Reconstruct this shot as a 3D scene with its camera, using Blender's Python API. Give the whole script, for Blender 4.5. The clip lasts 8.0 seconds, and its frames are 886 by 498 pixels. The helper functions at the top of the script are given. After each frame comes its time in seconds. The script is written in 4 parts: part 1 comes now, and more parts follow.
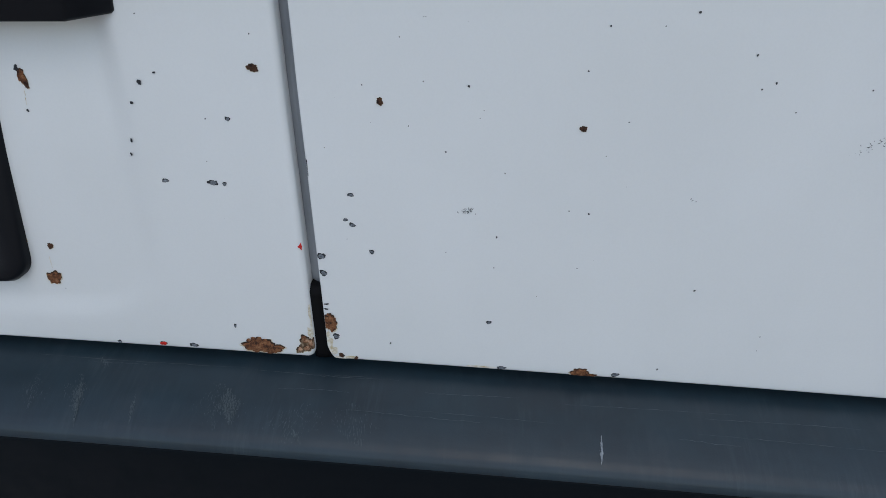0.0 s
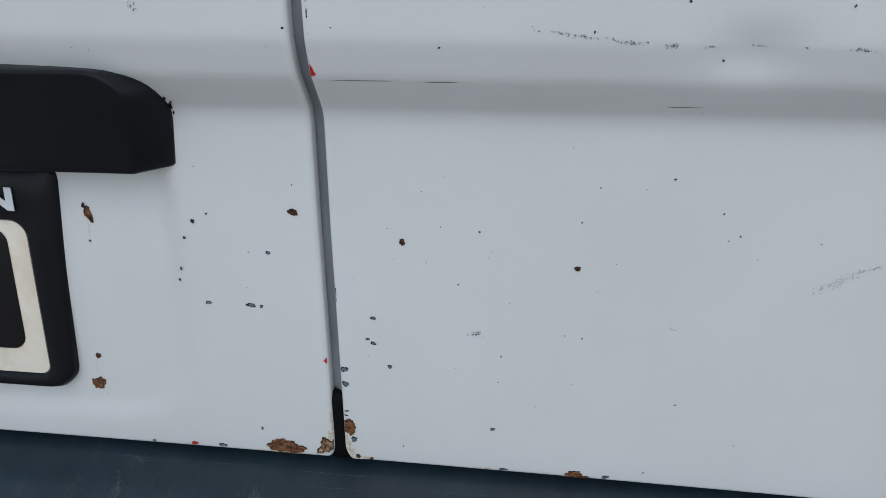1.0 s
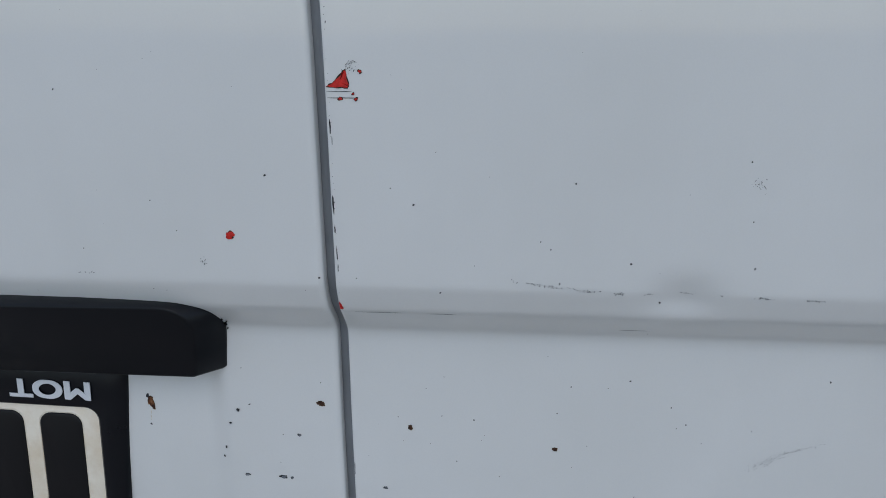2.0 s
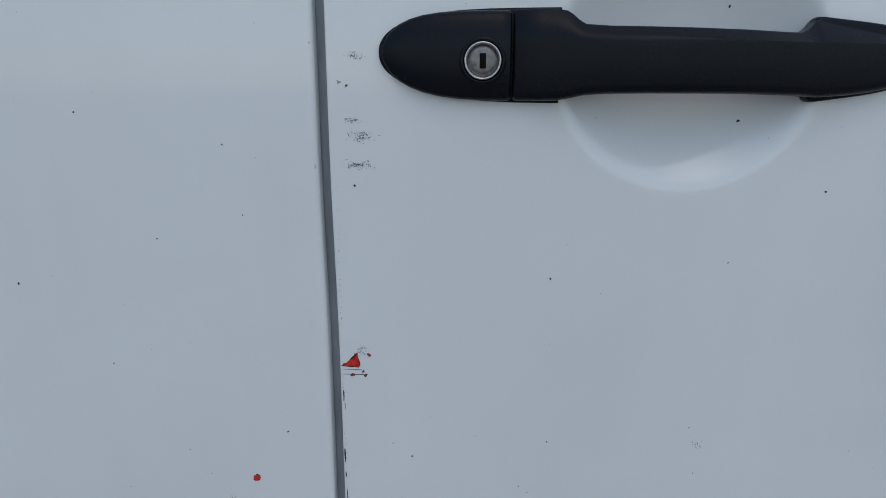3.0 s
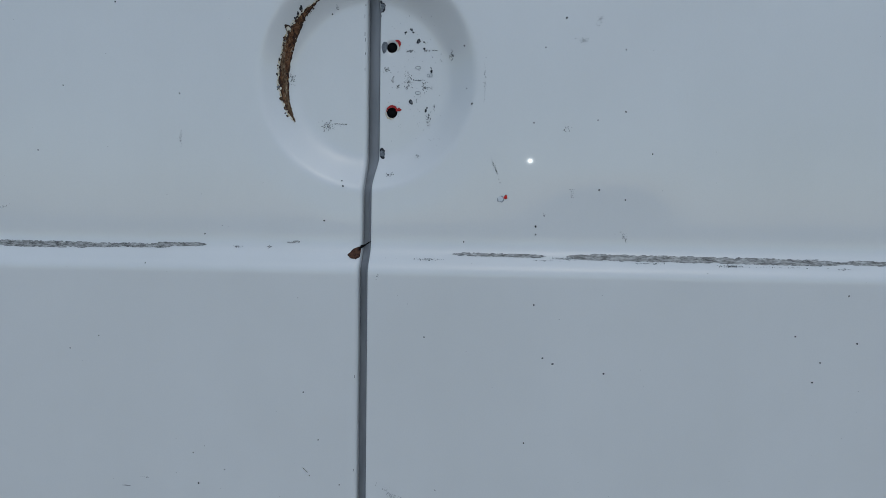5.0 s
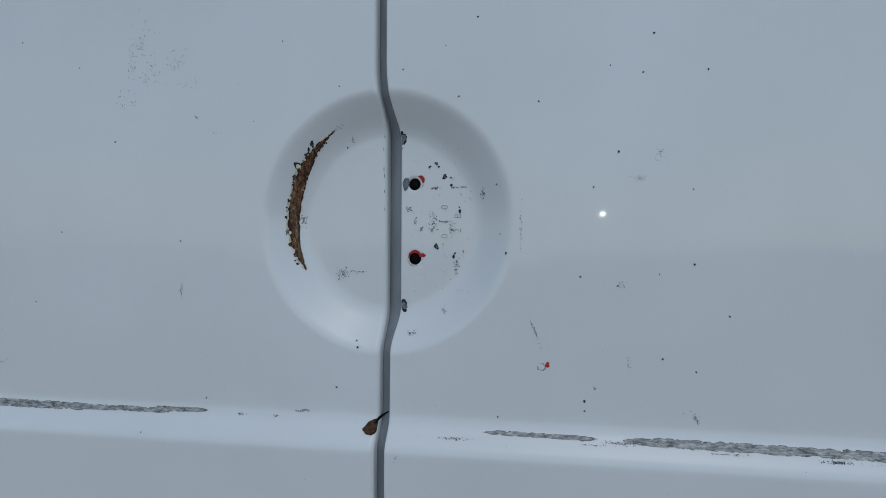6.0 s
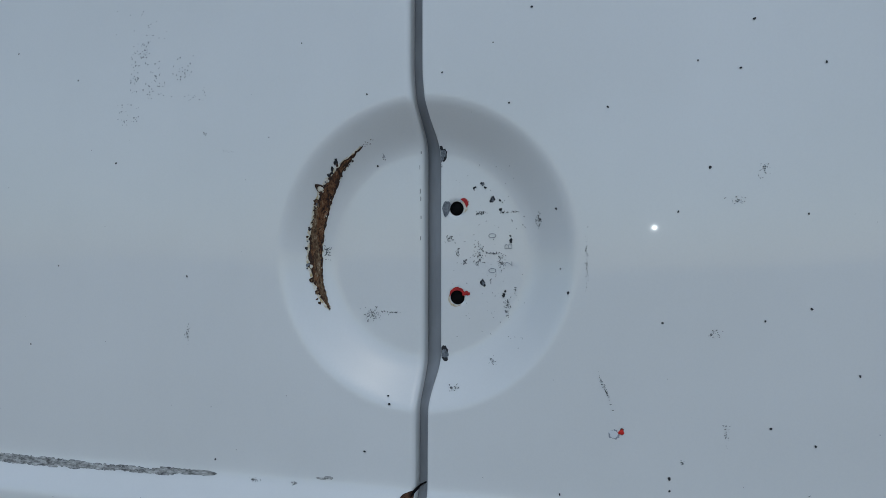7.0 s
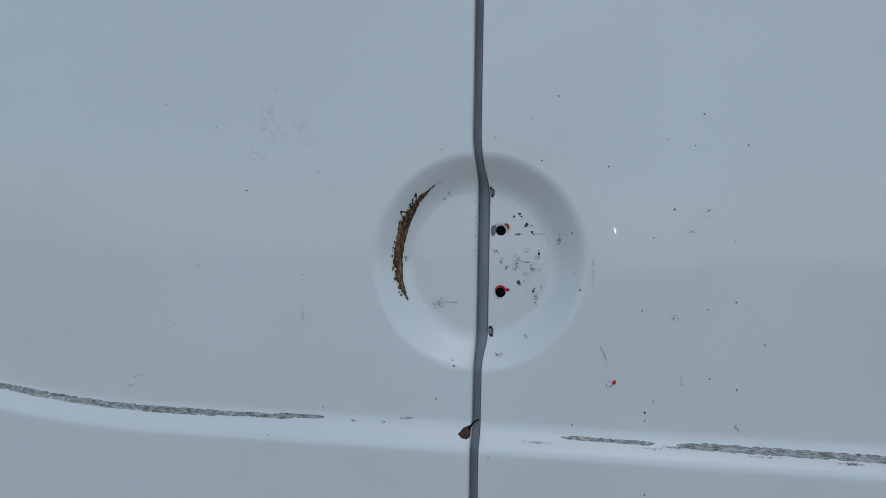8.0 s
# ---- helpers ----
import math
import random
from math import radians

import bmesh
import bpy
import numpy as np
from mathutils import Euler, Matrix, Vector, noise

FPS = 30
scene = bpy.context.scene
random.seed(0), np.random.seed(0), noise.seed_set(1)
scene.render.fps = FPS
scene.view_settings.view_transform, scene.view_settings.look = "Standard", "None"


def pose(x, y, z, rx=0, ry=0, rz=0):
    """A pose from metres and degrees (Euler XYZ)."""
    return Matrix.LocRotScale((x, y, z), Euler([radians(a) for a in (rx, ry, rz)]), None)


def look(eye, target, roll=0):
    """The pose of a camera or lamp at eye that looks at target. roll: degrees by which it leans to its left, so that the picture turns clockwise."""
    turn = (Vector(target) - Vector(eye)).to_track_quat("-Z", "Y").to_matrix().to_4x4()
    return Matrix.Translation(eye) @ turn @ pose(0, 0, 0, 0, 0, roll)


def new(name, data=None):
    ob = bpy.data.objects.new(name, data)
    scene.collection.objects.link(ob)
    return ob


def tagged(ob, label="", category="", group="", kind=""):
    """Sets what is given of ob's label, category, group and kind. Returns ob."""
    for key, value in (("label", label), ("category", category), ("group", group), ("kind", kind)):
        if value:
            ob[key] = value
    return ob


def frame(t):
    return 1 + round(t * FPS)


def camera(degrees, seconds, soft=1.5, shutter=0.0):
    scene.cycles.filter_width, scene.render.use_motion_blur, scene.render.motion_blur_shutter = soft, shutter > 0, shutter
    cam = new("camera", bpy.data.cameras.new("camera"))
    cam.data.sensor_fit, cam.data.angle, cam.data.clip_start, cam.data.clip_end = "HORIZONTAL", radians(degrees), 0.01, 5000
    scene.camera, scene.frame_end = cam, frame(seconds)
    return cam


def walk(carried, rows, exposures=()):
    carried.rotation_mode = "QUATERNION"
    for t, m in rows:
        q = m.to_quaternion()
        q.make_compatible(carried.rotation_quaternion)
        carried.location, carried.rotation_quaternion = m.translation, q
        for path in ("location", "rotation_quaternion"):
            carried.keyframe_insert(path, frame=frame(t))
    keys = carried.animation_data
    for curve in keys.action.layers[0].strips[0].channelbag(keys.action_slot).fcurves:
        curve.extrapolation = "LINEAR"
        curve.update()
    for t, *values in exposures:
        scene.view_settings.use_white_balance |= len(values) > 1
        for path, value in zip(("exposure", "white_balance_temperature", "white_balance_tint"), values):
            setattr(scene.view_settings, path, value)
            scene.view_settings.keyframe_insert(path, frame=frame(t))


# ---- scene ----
cam = camera(68.0, 8.0, soft=0.6)
PATH = [
    (0, (0.097, -0.266, 0.794), (-0.073, 1.486, -0.157), -1.0),
    (0.3, (0.091, -0.257, 0.788), (-0.096, 1.491, -0.167), -0.9),
    (0.5, (0.085, -0.265, 0.801), (-0.079, 1.504, -0.117), -0.5),
    (0.7, (0.085, -0.272, 0.825), (-0.073, 1.508, -0.072), -0.2),
    (1, (0.086, -0.289, 0.849), (-0.048, 1.53, 0.029), 0.3),
    (1.2, (0.09, -0.301, 0.87), (-0.034, 1.537, 0.092), 0.5),
    (1.5, (0.093, -0.318, 0.893), (-0.047, 1.542, 0.172), 0.1),
    (1.7, (0.091, -0.326, 0.917), (-0.049, 1.544, 0.223), 0.0),
    (2.8, (0.086, -0.363, 1.051), (-0.021, 1.579, 0.586), 0.1),
    (3, (0.087, -0.374, 1.088), (-0.013, 1.568, 0.621), 0.1),
    (3.2, (0.09, -0.387, 1.108), (-0.014, 1.568, 0.696), 0.2),
    (3.5, (0.092, -0.404, 1.165), (0.005, 1.551, 0.752), 0.3),
    (3.8, (0.093, -0.424, 1.216), (-0.005, 1.538, 0.84), 0.2),
    (4, (0.093, -0.441, 1.244), (-0.013, 1.529, 0.916), 0.4),
    (4.2, (0.092, -0.451, 1.274), (-0.018, 1.526, 0.991), 0.6),
    (4.5, (0.087, -0.461, 1.323), (-0.005, 1.525, 1.097), 0.6),
    (5, (0.088, -0.47, 1.389), (-0.043, 1.524, 1.304), 0.8),
    (5.2, (0.086, -0.464, 1.431), (-0.058, 1.529, 1.339), 0.8),
    (6.3, (0.115, -0.356, 1.479), (-0.308, 1.599, 1.512), 0.1),
    (6.5, (0.109, -0.334, 1.48), (-0.339, 1.615, 1.522), 0.0),
    (6.8, (0.104, -0.322, 1.49), (-0.387, 1.616, 1.519), -0.2),
    (7, (0.096, -0.323, 1.492), (-0.394, 1.615, 1.523), 0.0),
    (7.3, (0.091, -0.339, 1.499), (-0.39, 1.602, 1.524), 0.1),
    (7.5, (0.089, -0.359, 1.502), (-0.371, 1.587, 1.507), 0.2),
    (7.8, (0.084, -0.423, 1.499), (-0.32, 1.535, 1.516), 0.6),
    (8, (0.055, -0.491, 1.498), (-0.274, 1.481, 1.523), 1.0),
]
walk(cam, [(t, look(eye, target, roll)) for t, eye, target, roll in PATH], exposures=[(0.0, 0.14, 6620, 7), (1.0, 0.13, 6860, 7), (1.7, -0.06, 6720, 7), (3.0, -0.15, 6380, 6), (3.6, -0.09, 6360, 6), (4.4, -0.26, 6310, 4), (5.0, -0.37, 6270, 4), (8.0, -0.37, 6190, 3)])


# ---- sky and lights ----
world = bpy.data.worlds.new("overcast_sky")
scene.world = world
world.use_nodes = True
wn, wl = world.node_tree.nodes, world.node_tree.links
sky = wn.new("ShaderNodeTexSky")
sky.sky_type, sky.sun_disc = "NISHITA", False
sky.sun_elevation, sky.sun_rotation = radians(59), radians(166)
sky.air_density, sky.dust_density, sky.ozone_density = 1.0, 1.2, 1.0
wl.new(sky.outputs["Color"], wn["Background"].inputs["Color"])
wn["Background"].inputs["Strength"].default_value = 0.15

sun = new("sun", bpy.data.lights.new("sun", "SUN"))
sun.data.energy, sun.data.angle, sun.data.color = 0.5, radians(140), (1.0, 0.97, 0.935)
sun.matrix_world = look((3.0, -11.7, 20.0), (0.0, 0.0, 0.0))

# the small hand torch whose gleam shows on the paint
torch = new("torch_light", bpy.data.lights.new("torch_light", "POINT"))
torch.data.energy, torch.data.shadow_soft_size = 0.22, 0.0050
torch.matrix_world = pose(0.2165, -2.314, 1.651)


# ---- materials ----
def material(name, base, rough=0.5, metal=0.0, coat=0.0, coat_rough=0.05, ior=1.45, spec=0.5):
    m = bpy.data.materials.new(name)
    m.use_nodes = True
    b = m.node_tree.nodes["Principled BSDF"]
    b.inputs["Base Color"].default_value = (*base, 1)
    b.inputs["Roughness"].default_value = rough
    b.inputs["Metallic"].default_value = metal
    b.inputs["IOR"].default_value = ior
    b.inputs["Specular IOR Level"].default_value = spec
    b.inputs["Coat Weight"].default_value = coat
    b.inputs["Coat Roughness"].default_value = coat_rough
    return m


def noise_node(m, scale, detail=3.0, rough=0.5, stretch=(1, 1, 1)):
    n, l = m.node_tree.nodes, m.node_tree.links
    co, mp, tx = n.new("ShaderNodeTexCoord"), n.new("ShaderNodeMapping"), n.new("ShaderNodeTexNoise")
    mp.inputs["Scale"].default_value = stretch
    tx.inputs["Scale"].default_value, tx.inputs["Detail"].default_value, tx.inputs["Roughness"].default_value = scale, detail, rough
    l.new(co.outputs["Object"], mp.inputs["Vector"])
    l.new(mp.outputs["Vector"], tx.inputs["Vector"])
    return tx.outputs["Fac"]


def ramp(m, fac, stops):
    n, l = m.node_tree.nodes, m.node_tree.links
    r = n.new("ShaderNodeValToRGB")
    while len(r.color_ramp.elements) < len(stops):
        r.color_ramp.elements.new(0.5)
    for e, (p, c) in zip(r.color_ramp.elements, stops):
        e.position, e.color = p, (*c, 1) if len(c) == 3 else c
    l.new(fac, r.inputs["Fac"])
    return r.outputs["Color"]


def mixed(m, mode, fac, a, b):
    n, l = m.node_tree.nodes, m.node_tree.links
    x = n.new("ShaderNodeMix")
    x.data_type, x.blend_type = "RGBA", mode
    for sock, v in ((x.inputs["Factor"], fac), (x.inputs["A"], a), (x.inputs["B"], b)):
        if isinstance(v, (int, float)):
            sock.default_value = v
        elif isinstance(v, tuple):
            sock.default_value = (*v, 1)
        else:
            l.new(v, sock)
    return x.outputs["Result"]


def to(m, value, socket):
    m.node_tree.links.new(value, m.node_tree.nodes["Principled BSDF"].inputs[socket])


def bumped(m, fac, strength, distance):
    n, l = m.node_tree.nodes, m.node_tree.links
    b = n.new("ShaderNodeBump")
    b.inputs["Strength"].default_value, b.inputs["Distance"].default_value = strength, distance
    l.new(fac, b.inputs["Height"])
    to(m, b.outputs["Normal"], "Normal")


def grey(v):
    return (v, v, v)


# old white van paint: slightly uneven, dusty, a thin gloss left
paint = material("aged_white_paint", (0.76, 0.775, 0.78), 0.38, coat=1.0, coat_rough=0.04)
dust = ramp(paint, noise_node(paint, 5.0, 4, 0.6), [(0.30, (0.735, 0.750, 0.730)), (0.70, (0.785, 0.802, 0.788))])
fine = ramp(paint, noise_node(paint, 900.0, 2, 0.6), [(0.30, grey(0.985)), (0.62, grey(1.0))])
runs = ramp(paint, noise_node(paint, 30.0, 3, 0.6, (1, 1, 0.12)), [(0.35, grey(0.990)), (0.65, grey(1.0))])
to(paint, mixed(paint, "MULTIPLY", 1.0, mixed(paint, "MULTIPLY", 1.0, dust, fine), runs), "Base Color")
to(paint, ramp(paint, noise_node(paint, 14.0, 4, 0.6), [(0.3, grey(0.30)), (0.7, grey(0.46))]), "Roughness")
bumped(paint, noise_node(paint, 260.0, 2, 0.5), 0.04, 0.0004)

black_plastic = material("black_textured_plastic", (0.0040, 0.0052, 0.0076), 0.36, spec=0.30)
to(black_plastic, ramp(black_plastic, noise_node(black_plastic, 45.0, 4, 0.6), [(0.3, grey(0.27)), (0.7, grey(0.40))]), "Roughness")
bumped(black_plastic, noise_node(black_plastic, 2600.0, 2, 0.5), 0.22, 0.0003)

handle_plastic = material("blue_black_handle_plastic", (0.0030, 0.0048, 0.0082), 0.28, spec=0.20)
to(handle_plastic, ramp(handle_plastic, noise_node(handle_plastic, 45.0, 4, 0.6), [(0.3, grey(0.22)), (0.7, grey(0.32))]), "Roughness")
bumped(handle_plastic, noise_node(handle_plastic, 2600.0, 2, 0.5), 0.15, 0.0003)

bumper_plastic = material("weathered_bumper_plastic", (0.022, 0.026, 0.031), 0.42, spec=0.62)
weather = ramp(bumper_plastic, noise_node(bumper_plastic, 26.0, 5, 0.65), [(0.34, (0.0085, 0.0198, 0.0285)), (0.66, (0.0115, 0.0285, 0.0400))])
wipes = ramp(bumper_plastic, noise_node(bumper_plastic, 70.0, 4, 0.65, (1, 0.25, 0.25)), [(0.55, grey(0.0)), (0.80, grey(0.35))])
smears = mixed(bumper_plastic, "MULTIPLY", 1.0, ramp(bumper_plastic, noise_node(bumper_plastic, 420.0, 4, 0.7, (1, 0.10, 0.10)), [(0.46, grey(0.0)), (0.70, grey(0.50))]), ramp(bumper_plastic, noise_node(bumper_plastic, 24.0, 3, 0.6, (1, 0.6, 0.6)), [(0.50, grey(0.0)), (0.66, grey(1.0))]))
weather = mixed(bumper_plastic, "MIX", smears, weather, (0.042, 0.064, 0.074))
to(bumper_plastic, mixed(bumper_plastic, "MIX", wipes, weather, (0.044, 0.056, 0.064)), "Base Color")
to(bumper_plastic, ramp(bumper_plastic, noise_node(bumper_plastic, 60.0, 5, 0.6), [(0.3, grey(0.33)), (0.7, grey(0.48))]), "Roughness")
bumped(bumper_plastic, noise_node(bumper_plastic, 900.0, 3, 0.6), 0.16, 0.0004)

# darker copy of the bumper plastic: the lower face's shade is in its colour
shaded_plastic = material("shaded_bumper_plastic", (0.0014, 0.0040, 0.0064), 0.5, spec=0.14)
to(shaded_plastic, ramp(shaded_plastic, noise_node(shaded_plastic, 40.0, 5, 0.6), [(0.3, grey(0.42)), (0.7, grey(0.60))]), "Roughness")
bumped(shaded_plastic, noise_node(shaded_plastic, 1400.0, 2, 0.5), 0.2, 0.0003)

seal_rubber = material("grey_seal_rubber", (0.20, 0.215, 0.235), 0.5)
to(seal_rubber, ramp(seal_rubber, noise_node(seal_rubber, 60.0, 4, 0.6, (1, 1, 0.3)), [(0.3, (0.20, 0.215, 0.232)), (0.7, (0.29, 0.308, 0.328))]), "Base Color")
# near-black that stands in for the shade inside gaps, holes and slots
gap_shade = material("painted_cavity_shade", (0.0025, 0.0025, 0.003), 0.8, spec=0.2)

rust = material("brown_rust", (0.13, 0.055, 0.022), 0.9)
rust_col = ramp(rust, noise_node(rust, 340.0, 8, 0.78), [(0.36, (0.016, 0.009, 0.006)), (0.43, (0.072, 0.028, 0.013)), (0.50, (0.175, 0.066, 0.026)), (0.57, (0.255, 0.108, 0.045)), (0.66, (0.34, 0.20, 0.115))])
to(rust, rust_col, "Base Color")
bumped(rust, noise_node(rust, 900.0, 4, 0.7), 0.9, 0.0008)
rust_dark = material("dark_rust_pit", (0.035, 0.018, 0.011), 0.9)
to(rust_dark, ramp(rust_dark, noise_node(rust_dark, 800.0, 4, 0.7), [(0.3, (0.012, 0.009, 0.008)), (0.7, (0.085, 0.042, 0.022))]), "Base Color")
old_rust = material("flaking_tan_rust", (0.15, 0.10, 0.06), 0.9)
to(old_rust, ramp(old_rust, noise_node(old_rust, 330.0, 9, 0.78, (1.7, 1, 0.6)), [(0.40, (0.007, 0.004, 0.003)), (0.45, (0.062, 0.026, 0.011)), (0.51, (0.155, 0.068, 0.028)), (0.59, (0.240, 0.130, 0.066)), (0.68, (0.54, 0.44, 0.32))]), "Base Color")
bumped(old_rust, noise_node(old_rust, 700.0, 5, 0.7), 1.0, 0.0010)
tan_rust = material("pale_tan_rust", (0.26, 0.17, 0.10), 0.9)
to(tan_rust, ramp(tan_rust, noise_node(tan_rust, 380.0, 8, 0.78, (1.7, 1, 0.6)), [(0.38, (0.016, 0.010, 0.007)), (0.46, (0.110, 0.062, 0.031)), (0.55, (0.205, 0.130, 0.072)), (0.66, (0.52, 0.43, 0.31))]), "Base Color")
bumped(tan_rust, noise_node(tan_rust, 800.0, 5, 0.7), 1.0, 0.0010)
peel_rust = material("pale_blistered_rust", (0.40, 0.22, 0.12), 0.9)
to(peel_rust, ramp(peel_rust, noise_node(peel_rust, 420.0, 6, 0.75), [(0.36, (0.10, 0.040, 0.018)), (0.48, (0.31, 0.150, 0.075)), (0.62, (0.56, 0.36, 0.23))]), "Base Color")
bumped(peel_rust, noise_node(peel_rust, 900.0, 4, 0.7), 0.9, 0.0008)
umber = material("dark_brown_rust", (0.10, 0.045, 0.02), 0.9)
to(umber, ramp(umber, noise_node(umber, 300.0, 6, 0.7), [(0.36, (0.010, 0.006, 0.005)), (0.46, (0.044, 0.019, 0.010)), (0.58, (0.105, 0.047, 0.024))]), "Base Color")
bumped(umber, noise_node(umber, 900.0, 4, 0.7), 0.9, 0.0008)
peel = material("yellowed_paint_rim", (0.66, 0.60, 0.44), 0.6)
to(peel, ramp(peel, noise_node(peel, 400.0, 3, 0.6), [(0.35, (0.50, 0.40, 0.22)), (0.6, (0.74, 0.72, 0.64))]), "Base Color")
primer = material("grey_primer", (0.16, 0.18, 0.20), 0.6)
to(primer, ramp(primer, noise_node(primer, 600.0, 4, 0.7), [(0.3, (0.055, 0.062, 0.070)), (0.55, (0.17, 0.19, 0.21)), (0.8, (0.32, 0.35, 0.37))]), "Base Color")
red_coat = material("red_undercoat", (0.55, 0.035, 0.025), 0.5)
to(red_coat, ramp(red_coat, noise_node(red_coat, 500.0, 3, 0.6), [(0.3, (0.42, 0.008, 0.006)), (0.65, (0.72, 0.024, 0.014))]), "Base Color")
deep_red = material("deep_red_undercoat", (0.40, 0.012, 0.012), 0.5)
to(deep_red, ramp(deep_red, noise_node(deep_red, 500.0, 3, 0.6), [(0.3, (0.24, 0.005, 0.007)), (0.65, (0.50, 0.015, 0.014))]), "Base Color")
speck_dark = material("dark_stone_chip", (0.022, 0.024, 0.028), 0.7)
scuff_grey = material("grey_scuff_mark", (0.082, 0.090, 0.096), 0.7)
scuff_dark = material("dark_scuff_mark", (0.055, 0.061, 0.066), 0.7)
pale_chip = material("pale_stone_chip", (0.20, 0.215, 0.225), 0.7)
bright_scratch = material("bright_scratch", (0.30, 0.33, 0.35), 0.7)
scrape_mat = material("bared_metal_scrape", (0.28, 0.29, 0.285), 0.55, metal=0.15)
streaks = ramp(scrape_mat, noise_node(scrape_mat, 520.0, 6, 0.75, (0.35, 1, 1)), [(0.38, (0.095, 0.096, 0.090)), (0.46, (0.26, 0.262, 0.248)), (0.56, (0.43, 0.432, 0.412)), (0.67, (0.64, 0.65, 0.63))])
to(scrape_mat, streaks, "Base Color")
bumped(scrape_mat, noise_node(scrape_mat, 500.0, 4, 0.7, (0.3, 1, 1)), 0.6, 0.0004)
plate_white = material("yellowed_plate_face", (0.80, 0.76, 0.66), 0.4, coat=0.3)
to(plate_white, ramp(plate_white, noise_node(plate_white, 40.0, 5, 0.65), [(0.3, (0.80, 0.69, 0.52)), (0.6, (0.93, 0.86, 0.72))]), "Base Color")
plate_black = material("black_plate_ink", (0.007, 0.007, 0.008), 0.4, spec=0.3)
letter_white = material("white_print", (0.70, 0.73, 0.75), 0.5)
steel = material("worn_lock_steel", (0.62, 0.60, 0.57), 0.28, metal=1.0)
to(steel, ramp(steel, noise_node(steel, 900.0, 4, 0.7), [(0.3, (0.36, 0.34, 0.32)), (0.6, (0.70, 0.69, 0.67))]), "Base Color")
to(steel, ramp(steel, noise_node(steel, 600.0, 4, 0.7), [(0.3, grey(0.18)), (0.7, grey(0.45))]), "Roughness")
lock_dark = material("dull_lock_steel", (0.30, 0.28, 0.26), 0.42, metal=1.0)
to(lock_dark, ramp(lock_dark, noise_node(lock_dark, 260.0, 5, 0.6), [(0.3, (0.13, 0.122, 0.115)), (0.65, (0.27, 0.258, 0.245))]), "Base Color")
plug_rubber = material("black_rubber_plug", (0.005, 0.005, 0.0055), 0.6, spec=0.12)
stamp_mat = material("stamped_mark", (0.30, 0.325, 0.35), 0.6)
white_mark = material("pale_scratch", (0.078, 0.102, 0.112), 0.7)
tyre_rubber = material("tyre_rubber", (0.018, 0.018, 0.019), 0.8)
wheel_steel = material("wheel_steel", (0.45, 0.46, 0.47), 0.4, metal=0.8)
concrete = material("sandy_concrete", (0.30, 0.27, 0.235), 0.9)
to(concrete, ramp(concrete, noise_node(concrete, 3.0, 8, 0.7), [(0.3, (0.355, 0.305, 0.275)), (0.6, (0.43, 0.372, 0.336)), (0.8, (0.49, 0.425, 0.385))]), "Base Color")
bumped(concrete, noise_node(concrete, 120.0, 4, 0.7), 0.5, 0.006)


# ---- mesh helpers ----
def mesh_of(name, verts, faces, mat, smooth=True):
    me = bpy.data.meshes.new(name)
    me.from_pydata([tuple(map(float, v)) for v in verts], [], [tuple(map(int, f)) for f in faces])
    me.materials.append(mat)
    if smooth:
        me.polygons.foreach_set("use_smooth", [True] * len(me.polygons))
    me.update()
    return me


def part(name, data, parent, label=""):
    ob = new(name, data)
    ob.parent = parent
    return tagged(ob, label)


def from_bm(name, bm, mat, smooth=True):
    bmesh.ops.recalc_face_normals(bm, faces=bm.faces)
    me = bpy.data.meshes.new(name)
    bm.to_mesh(me)
    bm.free()
    me.materials.append(mat)
    if smooth:
        me.polygons.foreach_set("use_smooth", [True] * len(me.polygons))
    return me


def loft(name, rings, mat, caps=(True, True), smooth=True):
    """A closed skin through rings of equal count."""
    bm = bmesh.new()
    vs = [[bm.verts.new(p) for p in ring] for ring in rings]
    n = len(rings[0])
    for a, b in zip(vs, vs[1:]):
        for i in range(n):
            bm.faces.new((a[i], a[(i + 1) % n], b[(i + 1) % n], b[i]))
    if caps[0]:
        bm.faces.new(vs[0][::-1])
    if caps[1]:
        bm.faces.new(vs[-1])
    return from_bm(name, bm, mat, smooth)


def rounded(x0, x1, z0, z1, radii, n=7):
    """Outline of a rounded rectangle in x and z, from the lower left round by the lower right; radii in that order."""
    out = []
    corners = ((x0, z0, 1, 1, 180), (x1, z0, -1, 1, 270), (x1, z1, -1, -1, 0), (x0, z1, 1, -1, 90))
    for (cx, cz, sx_, sz_, a0), r in zip(corners, radii):
        rx, rz = r if isinstance(r, tuple) else (r, r)
        for k in range(n):
            a = radians(a0 + 90 * k / (n - 1))
            out.append((cx + sx_ * rx + rx * math.cos(a), cz + sz_ * rz + rz * math.sin(a)))
    return out


def ringed(outline, y):
    """Lays an outline at depth y, which may be a function of x and z."""
    return [(x, y(x, z) if callable(y) else y, z) for x, z in outline]


def text_mesh(name, words, size, mat, m, depth=0.0002, bold=0.0):
    cu = bpy.data.curves.new(name, "FONT")
    cu.body, cu.size, cu.extrude, cu.align_x, cu.align_y = words, size, depth, "CENTER", "CENTER"
    cu.offset = bold
    tmp = new(name, cu)
    bpy.context.view_layer.update()
    me = bpy.data.meshes.new_from_object(tmp.evaluated_get(bpy.context.evaluated_depsgraph_get()))
    bpy.data.objects.remove(tmp)
    me.transform(m)
    me.materials.clear()
    me.materials.append(mat)
    return me


# ---- the shape of the rear doors ----
ZT = np.arange(0.40, 2.06, 0.0005)
